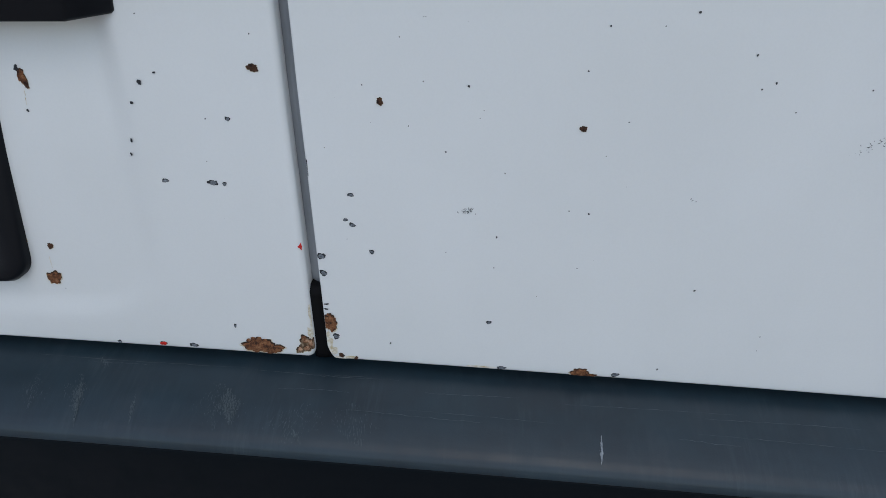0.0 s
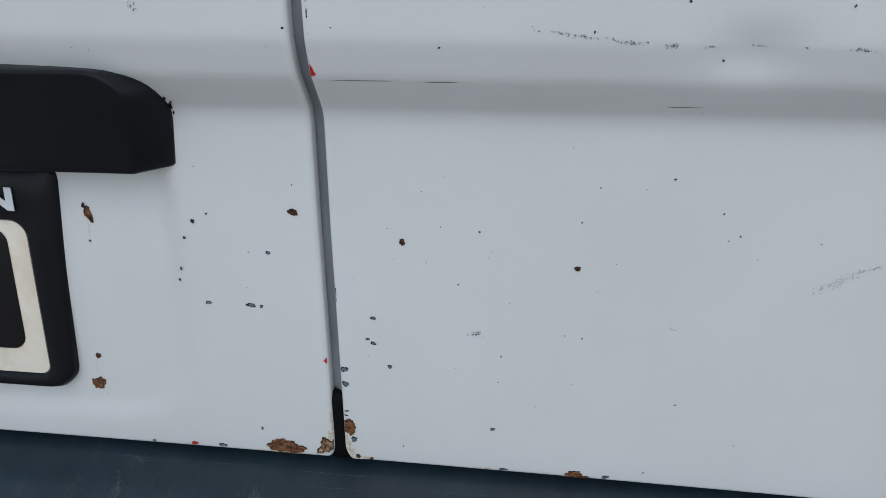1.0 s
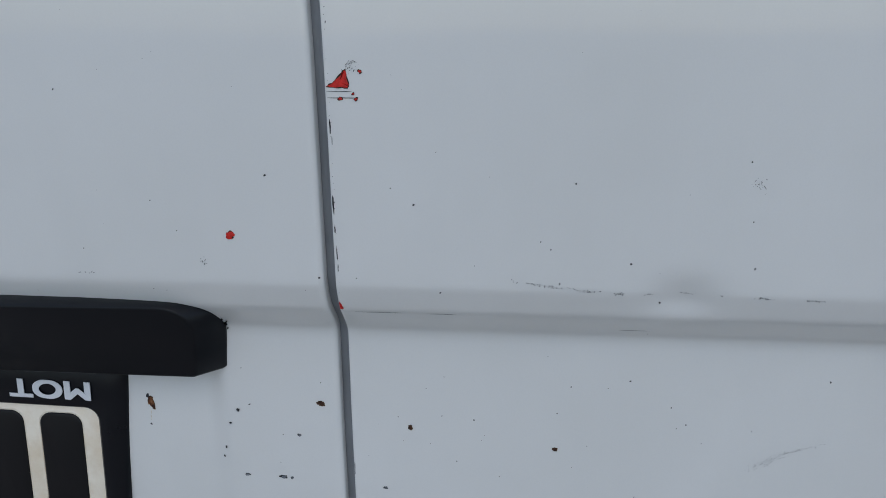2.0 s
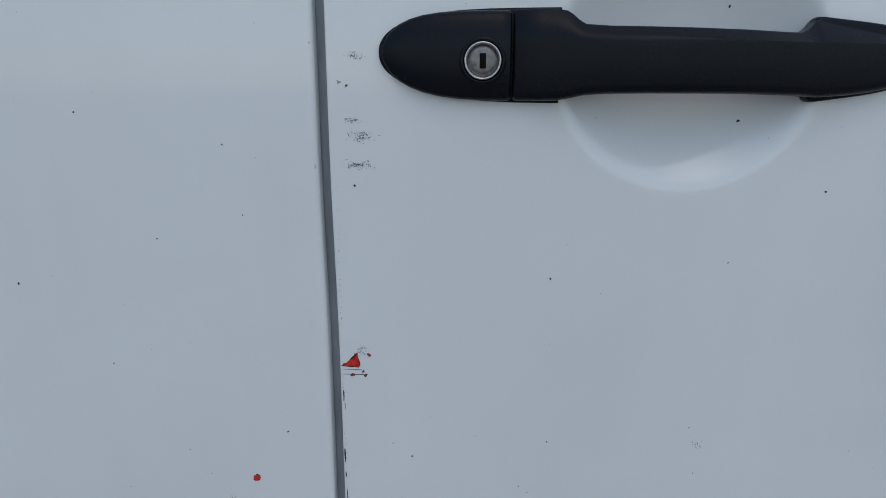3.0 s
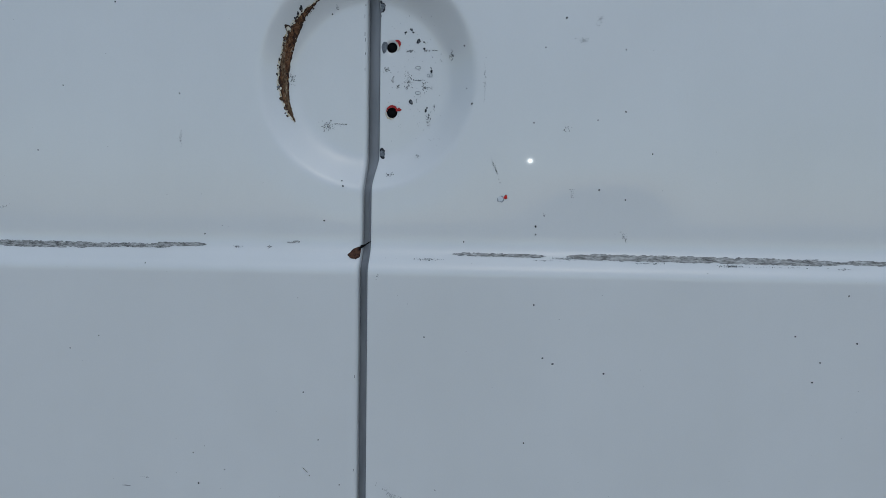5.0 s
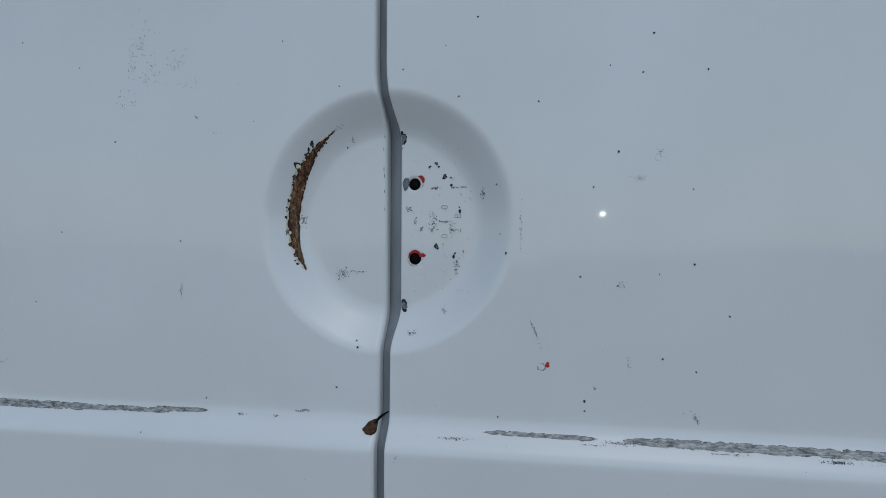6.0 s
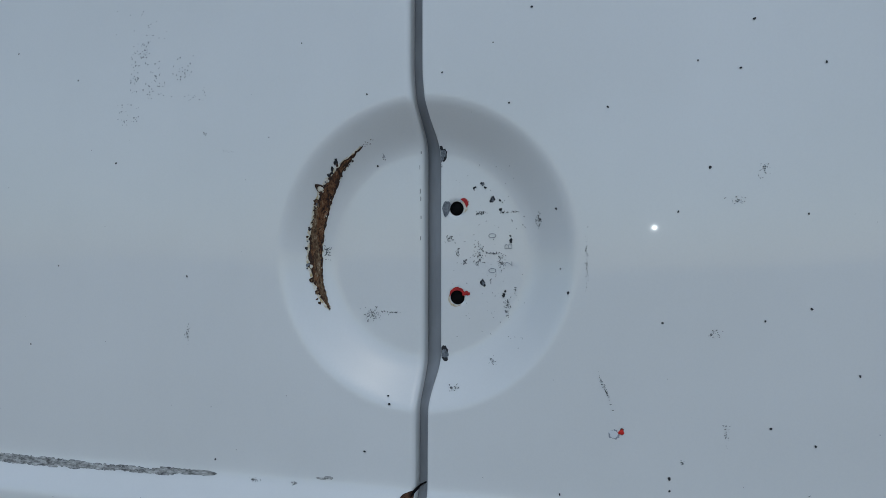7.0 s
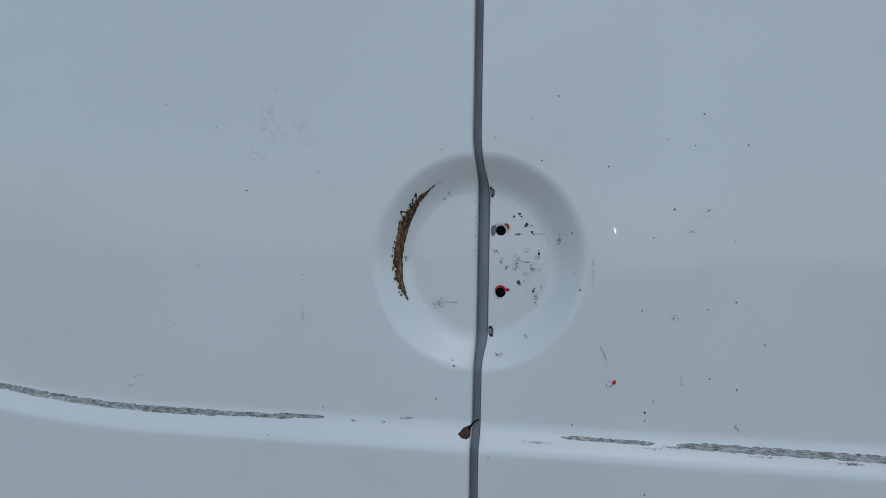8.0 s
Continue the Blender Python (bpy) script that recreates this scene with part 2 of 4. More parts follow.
def smooth(y, sigma):
    n = int(4 * sigma / .0005); k = np.exp(-.5 * (np.arange(-n, n + 1) * .0005 / sigma) ** 2); k /= k.sum()
    return np.convolve(np.pad(y, n, mode="edge"), k, "valid")
# the doors' side profile: height, depth
PROFILE = [(.40, .008), (.573, .0143), (.7745, .0216), (.7800, .0206), (.7985, .0055), (.8148, 0.0), (.830, 0.0), (1.3523, 0.0), (1.3553, .0012), (1.3660, .0110), (1.3688, .0123), (1.373, .0129), (1.378, .0130), (1.75, .0130), (2.06, .030)]
YT = smooth(np.interp(ZT, *zip(*PROFILE)), .0014)
def step(a, b, v):
    s = np.clip((v - a) / (b - a), 0, 1)
    return s * s * (3 - 2 * s)
def cone(a, b, v, e0=.40, e1=.16):
    """Rises from 0 to 1 between a and b at an even slope, with soft ends of the shares e0 and e1."""
    t = np.clip((v - a) / (b - a), 0, 1)
    m = 1 / (1 - (e0 + e1) / 2)
    return np.where(t < e0, m * t * t / (2 * e0), np.where(t > 1 - e1, 1 - m * (1 - t) ** 2 / (2 * e1), m * (t - e0 / 2)))
def surf(x, z):
    """Depth of the rear doors' skin at x across and z up."""
    x, z = np.broadcast_arrays(np.asarray(x, float), np.asarray(z, float))
    lift = .45 * np.clip(-.25 - x, 0, .3) ** 2                      # the crease turns up towards the hinge
    zz = np.where(z > 1.1, z - lift * np.exp(-((z - 1.362) / .12) ** 2), z)
    y = np.interp(zz, ZT, YT)
    r = np.hypot(x + .002, (z - 1.495) * .98)                               # round badge dish
    y = y + .017 * (1 - cone(.0545, .0832, r)) + .0006 * (1 - step(.0832, .108, r))
    q = np.hypot((x - .201) / .0706, (z - 1.1048) / .0694)          # bowl behind the handle
    low = step(1.125, 1.065, z)                                     # its lower rim is rounder than its upper one
    d = 1.0 - .05 * low - q ** (2.5 - .3 * low)
    y = y + .0240 * .5 * (d + np.hypot(d, .03 + .05 * low)) * step(1.25, 1.02, q)
    dx, dz = np.maximum(x + .126, 0), np.abs(z - .69) - .046        # shallow field round the plate
    d = np.hypot(dx, np.maximum(dz, 0)) - .046
    y = y + (.0018 + .0040 * step(.675, .765, z)) * (1 - step(-.009, .007, d)) * (x < 0)
    y = y + .0042 * np.exp(-((x - .194) / .018) ** 2 - ((z - .812) / .011) ** 2)   # dent in the ledge
    w = np.exp(-((x - .12) / .09) ** 4) * step(1.385, 1.43, z)                     # the panel beside the dish is slightly drawn
    y = y + w * (.0044 * (z - 1.48) + .040 * (z - 1.48) ** 2 - .010 * (x - .1) - .048 * (x - .1) ** 2)
    y = y + .00012 * np.sin(9 * x + 2) * np.sin(7 * z + 1) + .00006 * np.sin(31 * x + 5 * z) * np.sin(23 * z)
    return y


def seam_x(z):
    return 0.0017 * (1 - step(0.92, 1.06, z)) + 0.0012 * np.clip((.72 - np.asarray(z, float)) / .13, 0, 1) + 0.0006 * (1 - step(0.785, 0.808, z)) - 0.0030 * step(1.555, 1.595, z)


def bottom_z(x):
    x = np.asarray(x, float)
    return 0.5724 - 0.0325 * x - 0.018 * np.clip(x, -.4, .4) ** 2


def edge_left(z, x=0.0):
    return seam_x(z) - 0.0044 - 0.002 * np.clip((bottom_z(0) + 0.008 - z) / 0.008, 0, 1) ** 2


def edge_right(z):
    return seam_x(z) + 0.0024 + 0.0028 * step(1.415, 1.440, z) * (1 - step(1.545, 1.572, z)) + 0.004 * np.clip((bottom_z(0) + 0.010 - z) / 0.010, 0, 1) ** 2


def door_mesh(name, side):
    """One rear door: the pressed skin with its rounded edges turned in. side -1: the door with the plate, 1: with the handle."""
    u = np.concatenate([[0, .0002, .0006, .0012, .0020, .0028, .0036, .005], np.arange(.0075, .43, .0027), np.arange(.44, .70, .02), [.70]])
    zr = np.concatenate([[.573, .5736, .5745], np.arange(.576, 1.70, .0025), np.arange(1.71, 1.98, .03), [1.98]])
    U, Z = np.meshgrid(u, zr)
    base = edge_right(Z) if side > 0 else edge_left(Z)
    X = base + side * U
    Z2 = Z + (bottom_z(X) - .573) * np.clip((.63 - Z) / .057, 0, 1)
    Y = surf(X, Z2)
    r = .0010 if side > 0 else .0034                                  # the meeting edge is rounded
    Y = Y + np.where(U < r, r - np.sqrt(np.clip(r * r - (r - U) ** 2, 0, None)), 0)
    rb = .0012
    Y = Y + np.where(Z - .573 < rb, rb - np.sqrt(np.clip(rb * rb - (rb - (Z - .573)) ** 2, 0, None)), 0)
    rows, cols = Z.shape
    verts = np.stack([X, Y, Z2], -1).reshape(-1, 3)
    idx = np.arange(rows * cols).reshape(rows, cols)
    quads = np.stack([idx[:-1, :-1], idx[:-1, 1:], idx[1:, 1:], idx[1:, :-1]], -1).reshape(-1, 4)
    if side < 0:
        quads = quads[:, ::-1]
    # turned-in rim all round
    rim = np.concatenate([idx[:, 0], idx[-1, 1:], idx[-2::-1, -1], idx[0, -2:0:-1]])
    back = verts[rim].copy()
    back[:, 1] = 0.058
    n0 = len(verts)
    k = np.arange(len(rim))
    kn = (k + 1) % len(rim)
    rimq = np.stack([rim[k], rim[kn], n0 + kn, n0 + k], -1)
    if side < 0:
        rimq = rimq[:, ::-1]
    verts = np.concatenate([verts, back])
    me = bpy.data.meshes.new(name)
    faces = np.concatenate([quads, rimq])
    me.from_pydata(verts.tolist(), [], faces.tolist())
    return me


def pierced(me, holes):
    """Cuts round bolt holes, each with a short tube, through a skin."""
    bm = bmesh.new()
    bm.from_mesh(me)
    for hx, hz, r in holes:
        near = [f for f in bm.faces if math.hypot(f.calc_center_median().x - hx, f.calc_center_median().z - hz) < r + .0016 and f.calc_center_median().y < .05]
        bmesh.ops.delete(bm, geom=near, context="FACES")
        edges = [e for e in bm.edges if e.is_boundary and math.hypot((e.verts[0].co.x + e.verts[1].co.x) / 2 - hx, (e.verts[0].co.z + e.verts[1].co.z) / 2 - hz) < r + .006 and e.verts[0].co.y < .05]
        y = float(surf(hx, hz))
        ring = [bm.verts.new((hx + r * math.cos(a), y + .0003, hz + r * math.sin(a))) for a in np.linspace(0, 2 * math.pi, 24, endpoint=False)]
        inner = [bm.verts.new((v.co.x, y + .0016, v.co.z)) for v in ring]
        circle = [bm.edges.new((ring[i], ring[(i + 1) % 24])) for i in range(24)]
        bmesh.ops.bridge_loops(bm, edges=edges + circle)
        for i in range(24):
            bm.faces.new((ring[i], ring[(i + 1) % 24], inner[(i + 1) % 24], inner[i]))
    bmesh.ops.recalc_face_normals(bm, faces=bm.faces)
    bm.to_mesh(me)
    bm.free()
    return me


# ---- ground ----
ground = new("ground", mesh_of("ground", [(-1500, -1500, 0), (1500, -1500, 0), (1500, 1500, 0), (-1500, 1500, 0)], [(0, 1, 2, 3)], concrete, False))
tagged(ground, "plain sandy grey concrete ground", "ground", kind="structure")

# ---- the van ----
van = tagged(new("van"), "white panel van with chipped and rusty rear doors", "van")


def box_mesh(name, x0, x1, y0, y1, z0, z1, mat, bevel, seg=4):
    bm = bmesh.new()
    bmesh.ops.create_cube(bm, size=1)
    bmesh.ops.transform(bm, matrix=Matrix.LocRotScale(((x0 + x1) / 2, (y0 + y1) / 2, (z0 + z1) / 2), None, (x1 - x0, y1 - y0, z1 - z0)), verts=bm.verts)
    bmesh.ops.bevel(bm, geom=bm.edges[:], offset=bevel, segments=seg, profile=0.5, affect="EDGES")
    return from_bm(name, bm, mat)


body_rows = [(.056, .900, .38, 1.985), (.062, .915, .36, 2.000), (.085, .930, .34, 2.020), (3.30, .930, .34, 2.020), (3.55, .928, .34, 2.000), (3.75, .922, .34, 1.930), (4.30, .905, .34, 1.230), (4.40, .902, .34, 1.180), (4.72, .885, .35, 1.080), (4.82, .860, .38, 1.000), (4.86, .820, .45, .900)]
part("body", loft("body", [ringed(rounded(-w, w, z0, z1, (.06, .06, .09, .09)), y) for y, w, z0, z1 in body_rows], paint), van)
# added sheet, painted near-black for the shade deep in the door gap
part("gap_backing", box_mesh("gap_backing", -.03, .03, .040, .0555, .45, 1.97, gap_shade, .004), van, "added black sheet standing in for the shade in the door gap")


def wheel(x, y):
    w = tagged(new("wheel"), "")
    w.parent, w.location = van, (x, y, .33)
    prof = [(.20, -.09), (.29, -.10), (.325, -.085), (.33, -.05), (.33, .05), (.325, .085), (.29, .10), (.20, .09)]
    part("tyre", loft("tyre", [[(p, q * math.cos(a), q * math.sin(a)) for q, p in prof] for a in np.linspace(0, 2 * math.pi, 33)], tyre_rubber, (False, False)), w)
    rp = [(.20, -.08), (.17, -.07), (.16, -.03), (.08, -.05), (.03, -.06), (.03, .06), (.16, .03), (.20, .08)]
    part("rim", loft("rim", [[(p, q * math.cos(a), q * math.sin(a)) for q, p in rp] for a in np.linspace(0, 2 * math.pi, 33)], wheel_steel, (False, False)), w)
    return w


for wx, wy in ((-.80, 1.05), (.80, 1.05), (-.80, 4.0), (.80, 4.0)):
    wheel(wx, wy)

door_l = part("rear_door", door_mesh("rear_door", -1), van, "white door with a plate recess, chipped and rusting")
door_r = part("rear_door", pierced(door_mesh("rear_door", 1), [(.0143, 1.520, .0040), (.0147, 1.471, .0041)]), van, "white door with the handle, chipped and scraped")
for d in (door_l, door_r):
    d.data.materials.append(paint)
    d.data.polygons.foreach_set("use_smooth", [True] * len(d.data.polygons))
    d.data.update()

# a near-black cap just inside each bolt hole paints its inner shade
for hx, hz, r in ((.0143, 1.520, .0042), (.0147, 1.471, .0043)):
    part("bolt_hole", loft("bolt_hole", [[(hx + q * math.cos(a), float(surf(hx, hz)) + d, hz + q * math.sin(a)) for a in np.linspace(0, 2 * math.pi, 24, endpoint=False)] for q, d in ((r, .0014), (r * .9, .008))], gap_shade), door_r, "bolt hole, its inner shade painted near-black")

# rubber strip in the gap between the doors
zs = np.concatenate([[.6145, .616], np.arange(.619, 1.70, .003), [1.80, 1.97]])
strip = [(-.0064, .030), (-.0062, .0116), (-.0044, .0095), (-.0022, .0079), (.0004, .0064), (.0062, .0056), (.0068, .0075), (.0070, .030)]


def seal_ring(z):
    """The seal's section: it dips beside the rounded edge of one door and parts from the edge of the other by a hairline."""
    sx_, er = float(seam_x(z)), float(edge_right(z))
    pts = [(sx_ + px, py) for px, py in strip[:5]] + [(er - .0017, .0056), (er - .0008, .0059), (er - .0003, .0078), (er + .0008, .0130), (er + .0030, .0140), (er + .0031, .030)]
    return [(px, float(surf(sx_ + (px - sx_) * .2, z)) + py + (.004 if z < .6152 else 0), z) for px, py in pts]


part("door_seal", loft("door_seal", [seal_ring(z) for z in zs], seal_rubber), van, "grey rubber seal in the gap between the doors")

zs = np.arange(.5700, .6170, .003)
plug = [(-.0075, .030), (-.0068, .0060), (-.0056, .0034), (-.0040, .0026), (.0010, .0028), (.0044, .0040), (.0085, .0075), (.0086, .030)]
part("gap_plug", loft("gap_plug", [[(float(seam_x(z)) + sx_, float(surf(0, max(z, .573))) + sy_ + (.003 if z > .6145 else 0) + .10 * max(0, .578 - z), z) for sx_, sy_ in plug] for z in zs], plug_rubber), van, "black rubber plug at the foot of the gap")

# ---- bumper ----
prof = [(.050, .5695), (.030, .5680), (.012, .5652), (-.010, .5590), (-.021, .5542), (-.0256, .5518), (-.0284, .5497), (-.0302, .5472), (-.0310, .5448), (-.0312, .5432), (-.0311, .5430), (-.0290, .5429), (.050, .5429)]
lower_face = [(.050, .5426), (-.0290, .5426), (-.0309, .5425), (-.0312, .5418), (-.0313, .5375), (-.0300, .5100), (-.0270, .4700), (-.0220, .4200), (-.0150, .3700), (-.008, .350), (.050, .350)]


def finer(rows):
    out = []
    for (ya, za), (yb_, zb_) in zip(rows, rows[1:]):
        out += [(ya + (yb_ - ya) * k / 3, za + (zb_ - za) * k / 3) for k in range(3)]
    return out + rows[-1:]


def bumper_top(x):
    return -.0006 - .0325 * x - .018 * min(abs(x), .4) ** 2


xs = np.concatenate([[-.90], np.arange(-.60, .61, .02), [.90]])
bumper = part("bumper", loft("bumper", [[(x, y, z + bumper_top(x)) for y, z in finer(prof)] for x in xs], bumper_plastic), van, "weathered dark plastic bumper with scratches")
# lower face split off so that its shade can be painted near-black
part("lower_face", loft("lower_face", [[(x, y, z + bumper_top(x)) for y, z in finer(lower_face)] for x in xs], shaded_plastic), bumper, "lower bumper face, its shade put into near-black plastic")

# ---- plate lamp housing above the plate ----


def housing_outline(xb, xt, z0, zc, z1, run):
    """The housing's outline: square below, a leaning end, its upper corner a wide quarter curve."""
    curve = [(xt - run * (1 - math.cos(a)), zc + (z1 - zc) * math.sin(a)) for a in np.linspace(0, math.pi / 2, 13)]
    return [(-.47, z0), (-.30, z0), (-.15, z0), (xb - .0015, z0), (xb, z0 + .0015), ((xb + xt) / 2, (z0 + zc) / 2)] + curve + [(-.15, z1), (-.30, z1), (-.47, z1)]


def housing_front(x, z):
    return .0095 - (z - .7487) * .27 - .006 * float(step(.10, .24, -x)) * min(1, max(0, (z - .7487) / .048))


foot = [(-.0702, .7793), (-.0706, .7824), (-.0714, .7858), (-.0728, .7892), (-.0746, .7922), (-.0768, .7943), (-.0795, .7960), (-.0830, .7975), (-.0870, .7987), (-.0915, .7998), (-.0980, .8005), (-.1070, .8010), (-.1180, .8014)]
foot = [(-.47, .7506), (-.30, .7506), (-.15, .7506), (-.0740, .7506), (-.0726, .7518), (-.0713, .7660)] + foot + [(-.15, .8022), (-.30, .8030), (-.47, .8032)]
rings = [ringed(foot, .040), ringed(foot, lambda x, z: float(surf(x, z)) - .0004),
         ringed([(x - .0006 * (x > -.14), z - .0003 * (z > .77)) for x, z in foot], lambda x, z: float(surf(x, z)) - .0018),
         ringed(housing_outline(-.0868, -.0804, .7490, .7848, .8010, .0190), lambda x, z: housing_front(x, z) + .0012),
         ringed(housing_outline(-.0876, -.0813, .7489, .7848, .8002, .0184), lambda x, z: housing_front(x, z) + .0003),
         ringed(housing_outline(-.0890, -.0828, .7496, .7840, .7988, .0175), housing_front)]
housing = part("plate_lamp_housing", loft("plate_lamp_housing", rings, black_plastic), van, "black plastic plate lamp housing")

# ---- number plate in its holder ----


def plate_y(x, z):
    return .010 + (z - .62) * .095


holder = tagged(new("number_plate"), "")
holder.parent = van
holder.matrix_basis = pose(-.151, 0, .62) @ pose(0, 0, 0, 0, 1.3, 0) @ pose(.151, 0, -.62)
outer, inner = rounded(-.50, -.1510, .6150, .752, (.013, .013, .013, .013)), rounded(-.485, -.1650, .6240, .7165, (.008, .006, .009, .008))
mid1, mid2 = rounded(-.498, -.1535, .6170, .750, (.012, .012, .012, .012)), rounded(-.4865, -.1630, .6222, .718, (.009, .007, .010, .009))
outer, mid1 = [[(x + max(0, z - .62) * .062 * (x > -.3), z) for x, z in o] for o in (outer, mid1)]
part("frame", loft("frame", [ringed(outer, lambda x, z: .0270), ringed(outer, lambda x, z: plate_y(x, z) + .0035), ringed(mid1, plate_y),
                             ringed(mid2, lambda x, z: plate_y(x, z) + .0004), ringed(inner, lambda x, z: plate_y(x, z) + .0020), ringed(inner, lambda x, z: plate_y(x, z) + .0040)], black_plastic, (False, False)), holder, "black plastic plate holder")
part("plate_face", loft("plate_face", [ringed(rounded(-.49, -.1610, .6205, .7220, (.008,) * 4), lambda x, z: plate_y(x, z) + .0036),
                                       ringed(rounded(-.49, -.1610, .6205, .7220, (.008,) * 4), lambda x, z: plate_y(x, z) + .0026),
                                       ringed(rounded(-.489, -.1620, .6215, .7210, (.0075,) * 4), lambda x, z: plate_y(x, z) + .0023)], plate_white), holder, "yellowed white plate face")
# ridge round the face and raised black bars
for bx, bw in ((-.1910, .0285), (-.2310, .0285), (-.2710, .0285), (-.3110, .0285), (-.3700, .0330), (-.4100, .0330), (-.4500, .0330)):
    o1, o2 = rounded(bx - bw / 2, bx + bw / 2, .6395, .7115, (.008,) * 4), rounded(bx - bw / 2 + .001, bx + bw / 2 - .001, .6405, .7105, (.007,) * 4)
    part("bar", loft("bar", [ringed(o1, lambda x, z: plate_y(x, z) + .0025), ringed(o1, lambda x, z: plate_y(x, z) + .0017), ringed(o2, lambda x, z: plate_y(x, z) + .0013)], plate_black), holder)
    oo, oi = rounded(bx - bw / 2 - .0016, bx + bw / 2 + .0016, .6379, .7131, (.009,) * 4), rounded(bx - bw / 2 - .0006, bx + bw / 2 + .0006, .6389, .7121, (.008,) * 4)
    part("embossed_edge", loft("embossed_edge", [ringed(oo, lambda x, z: plate_y(x, z) + .0024), ringed(oi, lambda x, z: plate_y(x, z) + .0018), ringed(oi, lambda x, z: plate_y(x, z) + .0026)], plate_white, (False, False)), holder)
tilt = math.degrees(math.atan(.095))
words = text_mesh("lettering", "MOT", .0172, letter_white, pose(-.1900, plate_y(0, .7300) - .0003, .7300) @ pose(0, 0, 0, 0, 180, 0) @ pose(0, 0, 0, 90 + tilt, 0, 0) @ Matrix.Diagonal((1.46, 1, 1, 1)), bold=0.0)
words.transform(pose(-.1680 - max(v.co.x for v in words.vertices), 0, 0))
bold = bmesh.new()
for k, (dx, dz) in enumerate([(px, pz) for px in (-.0009, -.0003, .0003, .0009) for pz in (-.0005, 0, .0005)]):
    shift = pose(dx, -.00003 * k, dz)
    words.transform(shift)
    bold.from_mesh(words)
    words.transform(shift.inverted())
bold.to_mesh(words)
bold.free()
part("lettering", words, holder, "white lettering upside down")

# ---- door handle ----
handle = tagged(new("door_handle"), "")
handle.parent = van


def section(x, z0, z1, yf, yb_, n=28, p=3.0):
    cz, hz, cy, hy = (z0 + z1) / 2, (z1 - z0) / 2, (yf + yb_) / 2, (yb_ - yf) / 2
    out = []
    for k in range(n):
        a = 2 * math.pi * k / n
        c, s = math.cos(a), math.sin(a)
        q = min(p, 2.1) if c > 0 and s > 0 and p < 5 else p      # the upper front edge is cut back
        out.append((x, cy - hy * math.copysign(abs(c) ** (2 / q), c), cz + hz * math.copysign(abs(s) ** (2 / q), s)))
    return out


def cap_section(s):
    """The rounded cap round the lock, s from its tip to the joint."""
    k = math.sqrt(max(0.0, 1 - (1 - s) ** 3.0))
    k2 = math.sqrt(max(0.0, 1 - (1 - s) ** 2.4))
    k3 = math.sqrt(max(0.0, 1 - (1 - s) ** 4.2))
    return 1.1085 - .0255 * k, 1.1085 + .0215 * k3, -(.0025 + .0085 * k2)


stations = [.0, .0008, .003, .007, .014, .025, .045, .08, .14, .22, .32, .45, .6, .75, .9, .985, 1.0]
rings = []
for s in stations:
    z0, z1, yf = cap_section(max(s, .00002))
    cut = .0012 if s == 1.0 else 0
    rings.append(section(.034 + .0705 * s, z0 + cut, z1 - cut, yf + cut, .003))
part("cap", loft("cap", rings, handle_plastic), handle, "black cap round the lock")
rings = []
for s in stations:
    z0, z1, yf = cap_section(max(s, .00002))
    rings.append(section(.0325 + .0985 * s, z0 - .0013, z1 + .0013 + .0006 * s, -.0022, .004, p=6))
part("gasket", loft("gasket", rings, handle_plastic), handle)


def grip_section(x, z0, z1, zc, yf, back, yb_, soft):
    """The grip's section: a flat front, a facet leaning back above the line zc, rounded edges. soft rounds that line."""
    d, h = yb_ - yf, z1 - z0
    back = min(back, .75 * d)
    ty, tz = yf + back, z1 - min(.0008, .05 * h)
    u = Vector((ty - yf, tz - zc))
    q = min(soft, .45 * u.length, .45 * (zc - z0))
    up = u.normalized() * q
    e, g = min(.0012, .2 * (d - back)), min(.0050, .25 * h)
    pts = [(yb_, z1), (ty + 2 * e, z1), (ty + .6 * e, z1 - .0001), (ty, tz)]
    for k in range(6):
        f = k / 5
        pts.append((yf + (1 - f) ** 2 * up.x, zc + (1 - f) ** 2 * up.y - f ** 2 * q))
    pts += [(yf + .0001, zc - q - (zc - q - z0 - g) * .5), (yf + .0003, z0 + g)]
    for k in range(1, 7):
        a = math.pi / 2 * k / 6
        pts.append((yf + .0003 + min(.0050, .5 * d) * (1 - math.cos(a)), z0 + g * (1 - math.sin(a))))
    pts.append((yb_, z0))
    return [(x, py, pz) for py, pz in pts]


# x, lower and upper edge, the line along the front, front, lean of the facet, back
grip_root = [(.1056, 1.0842, 1.1288, 1.1185, -.0100, .0030, .003), (.1068, 1.0830, 1.1300, 1.1190, -.0112, .0036, .003), (.120, 1.0830, 1.1305, 1.1190, -.0128, .0046, .003), (.1285, 1.0832, 1.1302, 1.1185, -.0142, .0056, .003), (.1335, 1.0840, 1.1292, 1.1175, -.0152, .0060, .002),
             (.1365, 1.0846, 1.1272, 1.1165, -.0160, .0060, .0005), (.1395, 1.0853, 1.1245, 1.1155, -.0168, .0060, -.001), (.1430, 1.0860, 1.1223, 1.1150, -.0176, .0058, -.004)]
